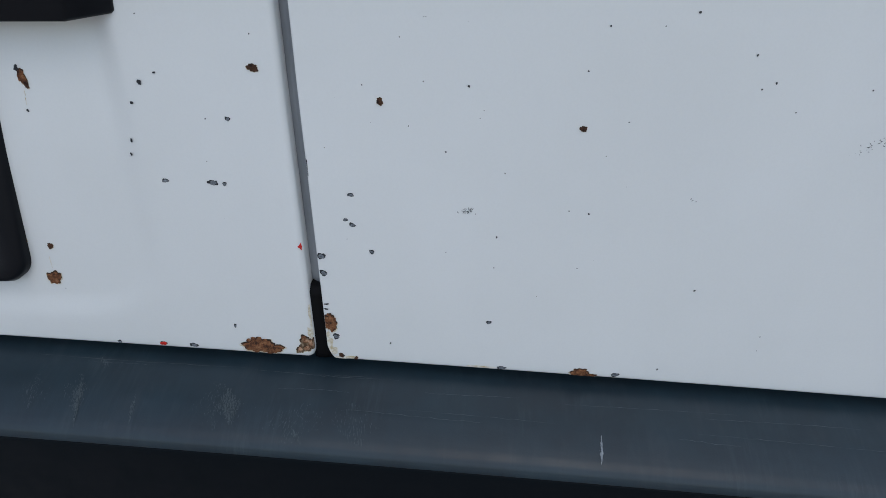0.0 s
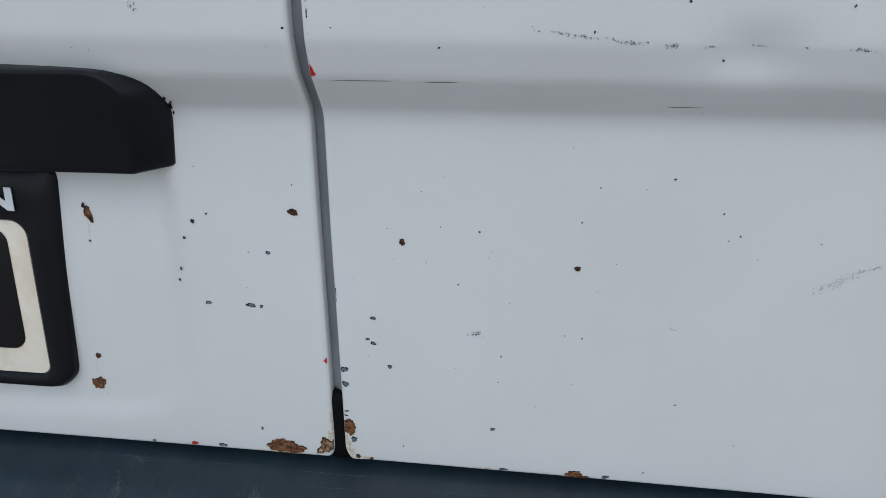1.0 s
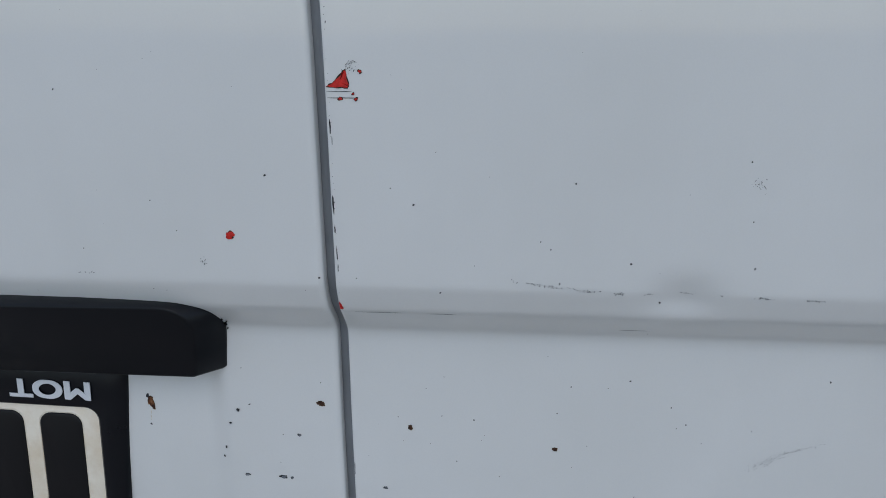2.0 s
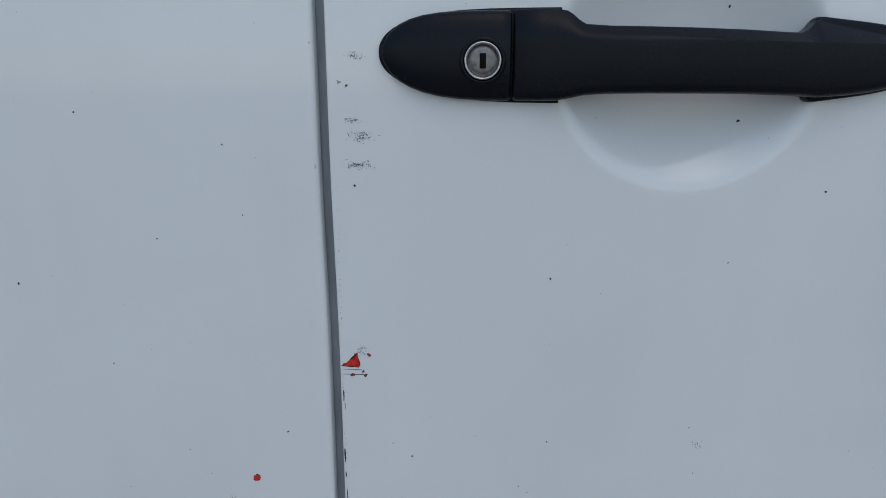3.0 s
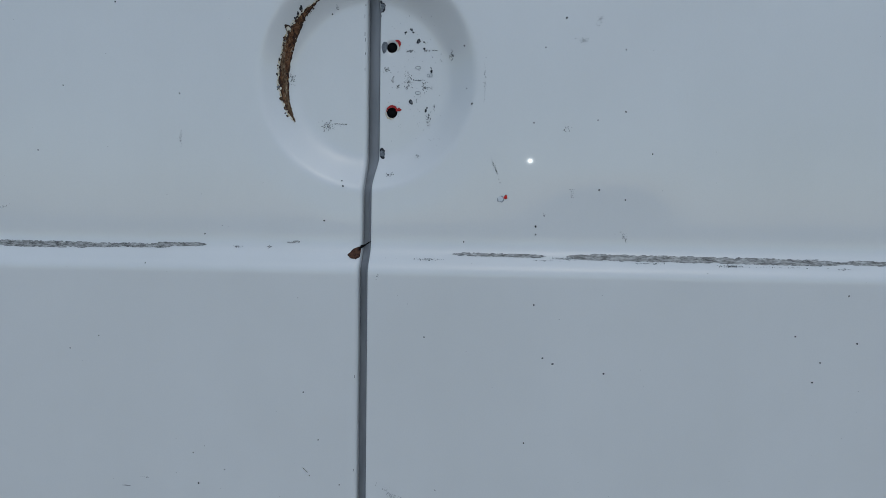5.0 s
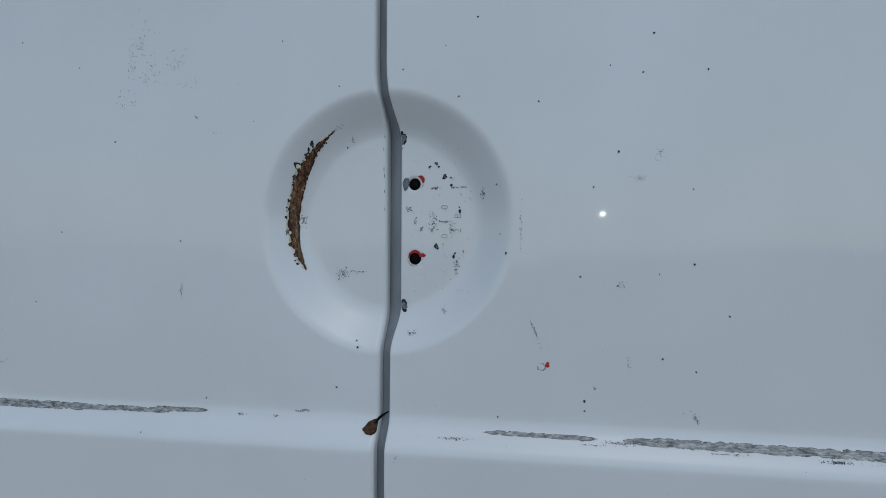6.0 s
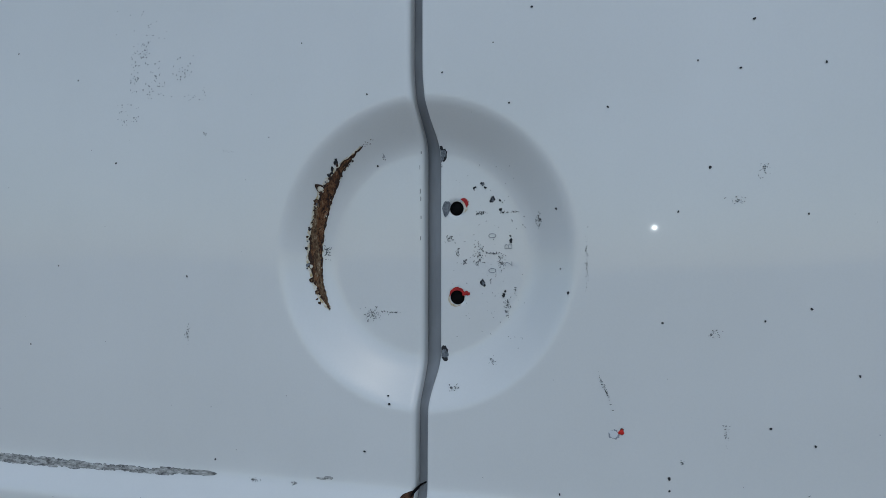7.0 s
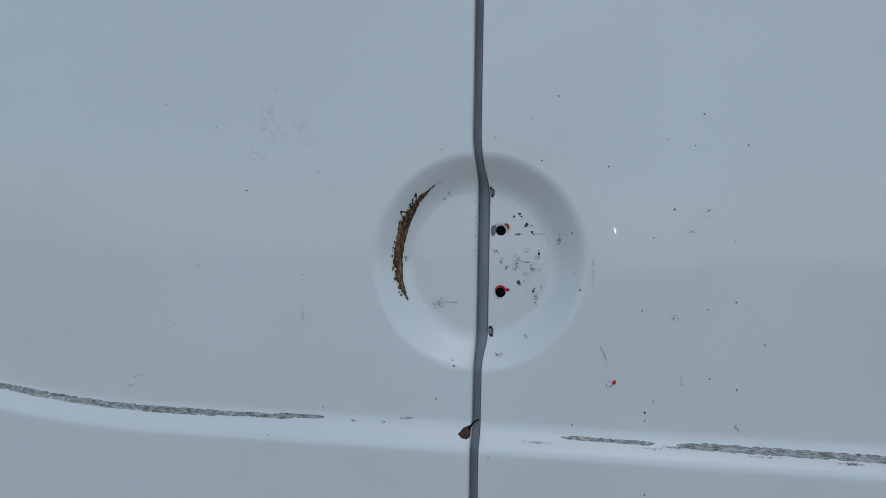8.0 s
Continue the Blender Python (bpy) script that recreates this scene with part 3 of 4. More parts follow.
grip_arch = [(.155, 1.0868, 1.1212, 1.1146, -.0200, .0056, -.006), (.175, 1.0870, 1.1206, 1.1142, -.0224, .0056, -.007), (.200, 1.0870, 1.1198, 1.1138, -.0232, .0056, -.007),
             (.225, 1.0868, 1.1188, 1.1130, -.0222, .0054, -.006), (.245, 1.0862, 1.1178, 1.1124, -.0196, .0054, -.004), (.2525, 1.0860, 1.1176, 1.1122, -.0186, .0058, -.002), (.2560, 1.0858, 1.1190, 1.1121, -.0180, .0070, .000), (.2592, 1.0856, 1.1210, 1.1120, -.0175, .0086, .002), (.2615, 1.0853, 1.1238, 1.1120, -.0171, .0098, .003)]
grip_tail = [(.2635, 1.0852, 1.1247, 1.1120, -.0168, .0105, .003), (.270, 1.0855, 1.1240, 1.1120, -.0160, .0105, .003), (.279, 1.0861, 1.1228, 1.1119, -.0148, .0098, .003), (.291, 1.0876, 1.1208, 1.1118, -.0132, .0085, .003), (.3005, 1.0893, 1.1190, 1.1117, -.0116, .0070, .003), (.3075, 1.0908, 1.1172, 1.1115, -.0098, .0056, .003),
             (.3122, 1.0924, 1.1153, 1.1108, -.0080, .0040, .003), (.3152, 1.0945, 1.1128, 1.1095, -.0060, .0030, .003), (.3170, 1.0975, 1.1098, 1.1075, -.0036, .0020, .003), (.3177, 1.1010, 1.1066, 1.1055, -.0012, .0010, .003)]
rings = [grip_section(*row, float(np.interp(row[0], [.10, .175, .225], [.0060, .0040, .0005]))) for row in grip_root + grip_arch + grip_tail]


def tail_section(s, grow):
    """The gasket behind the grip's rounded far end, s from 0 to its tip at 1."""
    k, k2 = math.sqrt(max(0.0, 1 - s ** 7)), math.sqrt(max(0.0, 1 - s ** 5))
    z1, z0 = 1.1015 + (.0218 - .0064 * s) * k, 1.1015 - (.0177 - .0070 * s) * k2
    return .2665 + (.0515 + grow) * s, z0 - grow, z1 + grow + .0008


ends = [.06, .16, .28, .42, .55, .67, .77, .85, .91, .955, .98, .993, .9985, .99999]
part("grip", loft("grip", rings, handle_plastic), handle, "black arched pull grip")
rings = []
for s in [-.09, -.06, 0.0] + ends:
    x, z0, z1 = tail_section(max(s, 0.0), .0011)
    cut = .0012 if s < -.08 else 0
    rings.append(section(x + .05 * min(s, 0.0), z0 + cut, z1 + .0009 - cut, -.0015 - .0050 * math.sqrt(max(0.0, 1 - max(s, 0.0) ** 6)), .004, p=7))
part("gasket", loft("gasket", rings, handle_plastic), handle)
part("tab", box_mesh("tab", .3060, .3067, -.004, .002, 1.116, 1.1215, handle_plastic, .0003, 2), handle)


def disc_rings(cx, cz, rows, n=40):
    return [[(cx + .93 * r * math.cos(2 * math.pi * k / n), y, cz + .93 * r * math.sin(2 * math.pi * k / n)) for k in range(n)] for r, y in rows]


LX, LZ, LY = .0893, 1.1038, -.0128
part("lock_surround", loft("lock_surround", disc_rings(LX, LZ, [(.0136, LY + .004), (.0132, LY + .0004), (.0116, LY - .0002), (.0108, LY + .0006), (.0108, LY + .004)]), handle_plastic, (False, False)), handle)
part("lock_ring", loft("lock_ring", disc_rings(LX, LZ, [(.0106, LY + .004), (.0106, LY - .0006), (.0102, LY - .0012), (.0096, LY - .0010), (.0090, LY + .0002), (.0089, LY + .003)]), steel, (False, False)), handle, "worn steel lock ring")
part("lock_face", loft("lock_face", disc_rings(LX, LZ, [(.0092, LY + .004), (.0091, LY + .0008), (.0060, LY + .0005), (.0030, LY + .0004)]), lock_dark), handle, "scratched steel lock face")
# no hollow is cut: a near-black block paints the shade inside the slot
part("key_slot", box_mesh("key_slot", LX - .0017, LX + .0017, LY, LY + .003, LZ - .0040, LZ + .0038, gap_shade, .0003, 2), handle, "key slot, its inner shade painted near-black")

# ---- wear on the doors: chips, rust, scuffs; all in millimetres: across, up, width, height ----
rng = random.Random(7)


def door_of(x, z):
    return door_l if x < float(seam_x(z)) else door_r


def laid(x, z, lift):
    """A place on the skin, kept on its own door."""
    y = float(surf(x, z))
    u = float(edge_left(z)) - x
    if 0 <= u < .0034:                                     # over the rounded meeting edge
        y += .0034 - math.sqrt(max(0.0, .0034 ** 2 - (.0034 - u) ** 2))
    return (x, y - lift, z)


def held(x, z, left):
    z = max(z, float(bottom_z(x)) + .0006)
    return (min(x, float(edge_left(z)) - .0004), z) if left else (max(x, float(edge_right(z)) + .0005), z)


def blob(x, z, w, h, rough=0.3, n=18, lift=.00025, dome=.0002, turn=0.0, left=None, lobes=0.0):
    """An irregular flake lying on the skin: verts and faces."""
    left = x < float(seam_x(z)) if left is None else left
    p1, p2, p3 = rng.uniform(0, 6.3), rng.uniform(0, 6.3), rng.uniform(0, 6.3)
    verts, faces = [laid(*held(x, z, left), lift + dome)], []
    for ring, share in ((0, .55), (1, 1.0)):
        for k in range(n):
            a = 2 * math.pi * k / n
            f = 1 + rough * (.5 * math.sin(2 * a + p1) + .35 * math.sin(3 * a + p2) + .3 * math.sin(5 * a + p3)) + rng.uniform(-.5, .5) * rough * (1 if lobes == 0 else .2) + lobes * (abs(math.sin(4.5 * a + p2)) - .5 + .16 * math.sin(13 * a + p3))
            dx, dz = share * f * w / 2 * math.cos(a), share * f * h / 2 * math.sin(a)
            dx, dz = dx * math.cos(turn) - dz * math.sin(turn), dx * math.sin(turn) + dz * math.cos(turn)
            verts.append(laid(*held(x + dx, z + dz, left), lift + (dome * rng.uniform(.2, 1.2) if ring == 0 else 0)))
    for k in range(n):
        j = (k + 1) % n
        faces += [(0, 1 + j, 1 + k), (1 + k, 1 + j, 1 + n + j, 1 + n + k)]
    return verts, faces


def joined(name, pieces, mat):
    verts, faces = [], []
    for v, f in pieces:
        o = len(verts)
        verts += v
        faces += [tuple(i + o for i in q) for q in f]
    return mesh_of(name, verts, faces, mat)


def flake(name, row, mat, label="", rough=0.3, lift=.00025, dome=.0002, turn=0.0, n=18, lobes=0.0):
    x, z, w, h = (v / 1000 for v in row)
    return part(name, joined(name, [blob(x, z, w, h, rough, n, lift, dome, turn, lobes=lobes)], mat), door_of(x, z), label)


def rust_spot(row, rim=1.16, crust=None):
    """A crusty spot with a scalloped edge: broken paint, a dark border, brown crust."""
    global rng
    x, z, w, h = row
    seed = rng.random()
    keep = rng
    for name, k, mat, label, lift, dome in (("paint_rim", rim, peel, "pale broken paint round rust", .00010, .00003), ("rust_dark", 1.02, rust_dark, "", .00020, .00005), ("rust_spot", .93, crust or rust, "crusty brown rust spot", .00034, .0004)):
        rng = random.Random(seed)
        flake(name, (x, z + h * (.045 if name == "rust_dark" else -.02), w * k, h * k), mat, label, .26, lift, dome, n=40, lobes=.22)
    rng = keep


def fleck(x, z, size, left):
    a = rng.uniform(0, 3.14)
    l, t = size * rng.uniform(.6, 1.6), size * rng.uniform(.25, .6)
    pts = [(l, 0), (.3 * l, t), (-.8 * l, .7 * t), (-l, -.2 * t), (.1 * l, -t)]
    return [laid(*held(x + px * math.cos(a) - pz * math.sin(a), z + px * math.sin(a) + pz * math.cos(a), left), .0002) for px, pz in pts], [(4, 3, 2, 1, 0)]


def scuff(row, turn=0.0, density=1.0, mat=None, size=1.0):
    """A scuff: many tiny scraped flecks, thicker in the middle."""
    x, z, w, h = (v / 1000 for v in row)
    left = x < float(seam_x(z))
    count = max(6, int(density * (w * h * 1e6) ** .75 * 2.1))
    pieces = []
    for _ in range(count):
        px, pz = rng.gauss(0, .27) * w, rng.gauss(0, .27) * h
        pieces.append(fleck(x + px * math.cos(turn) - pz * math.sin(turn), z + px * math.sin(turn) + pz * math.cos(turn), size * rng.uniform(.00014, .00046), left))
    return tagged(part("scuff_mark", joined("scuff_mark", pieces, mat or scuff_grey), door_of(x, z), "grey scuff of fine scratches"), kind="stuff")


def ragged_strip(row, mat, name, label, tilt_=0.0):
    """A scrape along the crease, with a torn outline."""
    x0, zc, w, h = (v / 1000 for v in row)
    n = max(6, int(w / .0012))
    left = x0 < float(seam_x(zc))
    verts, faces = [], []
    ph = rng.uniform(0, 9)
    for k in range(n + 1):
        x = x0 - w / 2 + w * k / n
        zl = zc + .45 * max(0, min(.3, -.25 - x)) ** 2 + tilt_ * (x - x0)
        taper = min(1, 6 * k / n + .25, 6 * (n - k) / n + .25)
        hh = h / 2 * taper * (.9 + .25 * math.sin(x * 160 + ph) * math.sin(x * 61) + rng.uniform(-.3, .3))
        hl = h / 2 * taper * (.9 + .25 * math.sin(x * 210 + ph) + rng.uniform(-.3, .3))
        for zz in (zl + hh, zl + (hh - hl) * .3, zl - hl):
            verts.append(laid(*held(x, zz, left), .00025))
        if k:
            b = 3 * k
            faces += [(b - 3, b - 2, b + 1, b), (b - 2, b - 1, b + 2, b + 1)]
    return part(name, mesh_of(name, verts, faces, mat), door_of(x0, zc), label)


def shape(name, pts, mat, label="", lift=.0003):
    """A chip with straight edges, its corners given in millimetres."""
    cx = sum(p[0] for p in pts) / len(pts) / 1000
    cz = sum(p[1] for p in pts) / len(pts) / 1000
    left = cx < float(seam_x(cz))
    verts, ring = [laid(*held(cx, cz, left), lift)], []
    for (xa, za), (xb, zb_) in zip(pts, pts[1:] + pts[:1]):
        for k in range(4):
            f = k / 4
            ring.append(laid(*held((xa + (xb - xa) * f) / 1000 + rng.uniform(-.00035, .00035), (za + (zb_ - za) * f) / 1000 + rng.uniform(-.00035, .00035), left), lift))
    n, rings = len(ring), []
    for f in (.3, .65):
        for px, _, pz in ring:
            rings.append(laid(cx + (px - cx) * f, cz + (pz - cz) * f, lift))
    verts += rings + ring
    faces = [(0, 1 + (k + 1) % n, 1 + k) for k in range(n)]
    for r in (0, n):
        faces += [(1 + r + k, 1 + r + (k + 1) % n, 1 + r + n + (k + 1) % n, 1 + r + n + k) for k in range(n)]
    return part(name, mesh_of(name, verts, faces, mat), door_of(cx, cz), label)

RUST_LOW = [(-14.3, 727.5, 4.9, 3.4), (-137.3, 634.9, 3.4, 2.9), (-140.3, 615.9, 7.3, 7.8), (-150.2, 638.2, 2, 3.4), (42.1, 713, 2.9, 3.2), (132.7, 701.7, 2.9, 2.7)]
GREY_LOW = [(-29.5, 704.4, 2, 2), (-65.7, 673.5, 2.7, 2), (-41.9, 672.9, 4.4, 2.4), (-36.1, 672.4, 1.9, 1.7), (-111.9, 577.4, 2.2, 1.9), (-69.2, 577.3, 4.1, 2.2), (22, 655, 1.9, 1.5), (25.1, 652.4, 2.7, 1.9), (34, 637.9, 2.4, 1.9), (7.9, 634.8, 3.6, 3.2), (8.2, 625.1, 3.4, 2.9), (11.6, 586.8, 3.4, 2.9), (100, 570.9, 3.9, 1.7), (159.8, 569.3, 3.9, 1.9), (25.5, 668.1, 2.4, 1.9), (92.8, 599.1, 2.2, 1.9), (14, 574.5, 2.2, 1.9), (21.4, 573.4, 1.9, 1.7), (5.3, 680.7, 1.2, 8.3), (-43.5, 591, 1.4, 1.9)]
RED_LOW = [(-86.6, 577.5, 3.4, 2.4), (-53.2, 843.4, 4.7, 4.1), (101.5, 1407, 2.3, 2.9)]
SPECK_LOW = [(-73.5, 711.5, 1), (-78.8, 693.5, 1), (-80.2, 686.5, 1), (-59.9, 725.5, 0.7), (-40, 704.3, 0.7), (-13.7, 742.1, 0.7), (-63.7, 750.5, 0.7), (40.8, 583.9, 1), (34.5, 720.4, 0.7), (61.9, 722.1, 0.7), (81.9, 720.1, 1.2), (71.5, 690.2, 1), (98.8, 680.4, 0.7), (95.7, 647.8, 1), (54.7, 702.1, 0.7), (94.7, 631.1, 0.7), (138.4, 661.1, 1), (129.2, 662.3, 0.7), (132.8, 726.9, 1), (140.3, 745.3, 1), (162.4, 745.1, 0.7), (175.2, 750.5, 1.2), (200.8, 733.7, 1)]
SPECK_LOW2 = [(210.6, 722.3, 1), (221, 710, 0.7), (152.1, 705, 0.7), (192.6, 621.8, 1), (181, 574.1, 1), (228.3, 596.6, 0.7), (205.2, 719.7, 0.7), (135.2, 632.2, 0.7), (143.7, 689.4, 0.5), (88.7, 709.5, 0.5), (52.2, 740.8, 0.5), (15, 691.4, 0.5), (22, 644.7, 0.5), (71, 638.8, 0.5), (249.7, 719.6, 0.7), (228.3, 588.3, 0.5)]
SCUFF_GREY = [(81.2, 661.1, 6.3, 3.4), (184.8, 668.8, 2.9, 1.2), (187.8, 1379, 4.1, 4.9), (19.1, 1107, 7.1, 4), (9.7, 1349, 2.4, 4), (-70, 828, 3.8, 5.5), (224.3, 875.9, 6, 6.6), (81.9, 661.7, 5.2, 3.5), (-139.3, 819.6, 9.9, 1.1), (48.3, 1144, 3.5, 4.2), (21.8, 1140, 4.2, 2.8), (17.9, 1107, 8.3, 2.4), (9.3, 1093, 2.8, 2.1), (16, 1072, 8.3, 2.4), (20.9, 1063, 12.5, 5.6), (19.9, 1047, 16, 4.2), (323.5, 989.3, 2.1, 4.9), (53.7, 1193, 2.8, 2.1)]
SPECK_MID = [(-30.7, 877.2, 1.4), (-82.9, 845.5, 0.8), (-95.7, 862.4, 0.8), (-138.1, 834.1, 0.8), (-4.8, 819.7, 1.4), (164.3, 832, 1.4), (62.5, 812.4, 1.1), (132.8, 875.1, 1.1), (48.4, 862.4, 1.1), (127.3, 819.7, 1.1), (182.7, 808.4, 1.1), (228.5, 830.9, 1.1), (224.1, 856.5, 0.8), (116.1, 843.3, 0.8), (121.7, 839.1, 0.8), (290.3, 754.2, 1.2), (308.7, 674.7, 0.9), (16.2, 820.1, 0.8), (36.3, 871.2, 0.8), (219, 887.5, 0.8)]
SCUFF_MID = [(159.7, 814.5, 7.1, 1.9), (176, 814.2, 3.8, 1.4), (196.4, 814.6, 7.2, 1.1), (214.1, 814.4, 2.7, 0.8), (235.9, 813.9, 8.8, 1.4), (261.5, 813.3, 11, 1.4)]
LINE_MID = [(26.7, 796.9, 27.8, 0.6), (62.5, 796.8, 16.7, 0.6), (173.2, 786.1, 17.1, 0.6)]
SPECK_UP = [(-123.4, 1191, 2.1), (-39.3, 1200, 1), (-103.4, 1202, 1), (-145.1, 1076, 1.4), (-193.6, 972.6, 1.7), (-221.1, 1012, 1.4), (-139.4, 921.1, 1), (-50.4, 1017, 1), (-59.6, 1058, 1), (-103.4, 1002, 1), (-17, 1194, 1), (-140.6, 1198, 0.7), (13.6, 1091, 1.4), (16.6, 1035, 1.7), (115.7, 1147, 1), (155.1, 1180, 1.4), (175.4, 1152, 1.8), (225.4, 1134, 1.4), (214.1, 1175, 1.4), (315.5, 1183, 2.1), (234.2, 1072, 2.2), (281.1, 1034, 1.7), (130.9, 981, 1.4), (232, 992.3, 1)]
GREY_UP = [(15.6, 1156, 3.1, 7.7), (6.4, 1550.5, 4.4, 7.2), (7.4, 1440.2, 4.2, 7.0)]
SCUFF_UP = [(9.3, 1093, 2.8, 2.1), (16, 1072, 8.3, 2.4), (20.9, 1063, 12.5, 5.6), (19.9, 1047, 16, 4.2)]
SPECK_C = [(-32.6, 1388, 1.6), (-199.8, 1300, 1.2), (-222.2, 1290, 1.2), (-44.3, 1262, 1.2), (-32.9, 1227, 1.2), (-127.3, 1214, 1.2), (123.7, 1386, 2), (123.8, 1380, 1.6), (71.5, 1374, 1.2), (187.6, 1406, 1.2), (44.3, 1305, 1.2), (129.4, 1292, 2), (136.6, 1288, 2), (122.6, 1330, 1.6), (172.8, 1282, 1.6), (117.1, 1230, 1.2), (303.9, 1312, 1.2), (345.5, 1308, 1.6), (316.3, 1280, 1.6), (321.3, 1294, 1.2), (338.8, 1341, 1.6), (-123.8, 1377, 1.6)]
CREASE = [(-320, 1367.6, 235, 5.2), (-179.1, 1368, 24.3, 3.2), (-143.6, 1369, 38.5, 3.2), (-98, 1368, 7.3, 1.6), (-73.3, 1368, 4.1, 1.6), (-55.7, 1372, 8.9, 2.4), (44.6, 1361, 22.2, 1.2), (97.5, 1365.6, 64, 2.7), (143.8, 1363, 22.3, 1.6), (243.1, 1364.6, 190.4, 4.8), (385, 1364, 90, 3.6), (261.8, 1360, 16.1, 1.6)]
SPECK_T = [(-266.1, 1622, 1.2), (-220.7, 1602, 1.2), (-143.3, 1482, 1.2), (-234.2, 1488, 1.2), (-254.6, 1439, 1.2), (-192.7, 1550, 1.2), (-90.7, 1561, 0.9), (-70.6, 1613, 0.9), (-31.8, 1582, 1.2), (143.1, 1536, 1.4), (163.2, 1606, 1.7), (193.6, 1583, 1.4), (157.1, 1583, 1.2), (128.6, 1515, 1.2), (185.5, 1513, 1.2), (186.4, 1469, 1.2), (166.7, 1463, 1.2), (121, 1461, 1.2)]
SPECK_T2 = [(168.8, 1413, 1.2), (205.9, 1439, 1.2), (95.6, 1568, 1.2), (37.8, 1605, 0.9), (57.8, 1622, 1.4), (46.1, 1573, 1.2), (10.5, 1591, 1.2), (138, 1588, 0.9), (69.6, 1518, 1.5), (75.9, 1475, 1.4), (40.6, 1473, 1.8), (38.5, 1519, 1.8), (24.2, 1531, 1.5), (71.7, 1487, 0.9), (60.9, 1513, 1.2), (-20.3, 1418, 1.5), (-19, 1414, 1.4), (-31.6, 1545, 1.5), (-164.3, 1355, 1.1)]
SCUFF_T = [(-164, 1194, 8.3, 1), (-132.2, 1565, 2, 2.6), (-117.3, 1554, 6.9, 0.9), (-142.7, 1449, 2.9, 11.6), (155.3, 1520, 7.5, 4.1), (166.7, 1534, 4.6, 5.8), (145.1, 1457, 5.2, 5.2), (85.2, 1492, 1.7, 26), (149.6, 1410, 2.6, 9.8), (129.5, 1394, 2.3, 2.9)]
BLISTER_DISH = [(-64.3, 1532, 4.7, 5.3), (-66.9, 1525, 2.4, 3), (-70.7, 1488, 3, 4.2), (-69.5, 1480, 3.6, 3.6), (-67.2, 1473, 2.4, 2.4)]

RUST_BIG = [(-31.6, 578.6, 15.5, 9.6), (-4.6, 581, 8.0, 9.6), (-9.0, 577.2, 4.4, 4.6), (8.9, 595.0, 6.6, 11.0), (141.6, 569.8, 8.5, 5.4), (147.2, 568.6, 6.0, 1.6), (13.5, 574.6, 2.8, 2.6), (21.5, 573.2, 2.2, 1.8), (-127.4, 722.0, 4.2, 6.6), (-126.0, 718.8, 2.4, 4.4)]
for row in RUST_LOW + RUST_BIG:
    rust_spot(row, 1.12, tan_rust if row[0] in (-4.6, -9.0) else umber if row[2] < 5.5 and row[3] < 5 else None)
kept_state = rng.getstate()
rust_spot((-24.6, 576.9, 11, 6.4), 1.12)
for row in ((-37.4, 582.0, 2.6, 2.2), (-34.6, 583.2, 2.8, 2.4), (-31.2, 583.4, 2.6, 2.0), (-28.2, 582.2, 2.4, 2.2), (-39.2, 578.6, 2.2, 2.6), (-6.4, 585.2, 2.6, 2.2), (8.6, 600.2, 2.4, 1.8), (11.6, 597.4, 1.8, 2.4)):
    flake("rust_chip", row, rust, "small blister of rust", .2, .0004, .0004, n=20, lobes=.1)
for row in ((-9.0, 577.6, 2.6, 2.8), (-5.6, 583.4, 3.2, 3.0), (-3.0, 581.4, 2.4, 4.6), (-5.2, 578.6, 3.0, 2.8)):
    flake("rust_chip", row, peel_rust, "pale blistered rust beside the gap", .25, .0007, .0005, n=22, lobes=.12)
for row in ((9.8, 577.4, 3.6, 5.4), (8.6, 584.0, 2.2, 3.4), (-1.2, 590.0, 1.4, 5.0)):
    flake("paint_rim", row, peel, "pale paint lifting along the edge", .35, .0003, .0001, n=22, lobes=.2)
rng.setstate(kept_state)
tear = [(-13.6, 1363.4), (-11, 1366.4), (-7.5, 1368.6), (-4.2, 1369), (-3.2, 1366), (-4.6, 1362.4), (-7.5, 1360.6), (-11, 1361)]
shape("rust_dark", [(-8.2 + (px + 8.2) * 1.09, 1364.8 + (pz - 1364.8) * 1.12) for px, pz in tear], rust_dark, "", .0002)
shape("rust_spot", tear, umber, "dark brown rust spot beside the gap", .0004)
# paint lifting along the door edges at the foot of the gap, and the runs under the rust by the plate
for row in ((89, 571, 15, 1.2), (-1.6, 597, 1.6, 15), (-2.4, 588, 2.6, 9), (7.6, 580, 4.0, 9.0), (14.5, 573.4, 15, 2.0), (7.4, 587.5, 2.6, 4)):
    flake("paint_rim", row, peel, "pale paint lifting along the edge", .35, .00018, .0001, n=26, lobes=.2)
for row in ((-128.2, 711.0, .5, 3.6), (-127.8, 714.6, .4, 3.0), (-139.9, 625.5, .35, 8.0)):
    flake("rust_run", row, peel, "thin run below rust", .3, .00015, 0.0)
for row in ((-129.2, 726.0, 2.4, 2.5), (-128.4, 706.4, 1.5, 1.2), (8.1, 606.7, 2.6, .9), (7.6, 603.7, 2.3, .9)):
    flake("chip_edge", row, speck_dark, "", .4, .00030, .0001, n=22, lobes=.2)
for row in GREY_LOW + GREY_UP:
    x, z, w, h = row
    flake("chip_edge", (x, z, w * 1.12, h * 1.12), speck_dark, "", .3, .00014, 0.0, n=24, lobes=.22)
    flake("paint_chip", (x + w * .05, z - h * .06, w * .80, h * .74), primer, "paint chip down to grey primer", .35, .00026, .0001, n=20, lobes=.2)
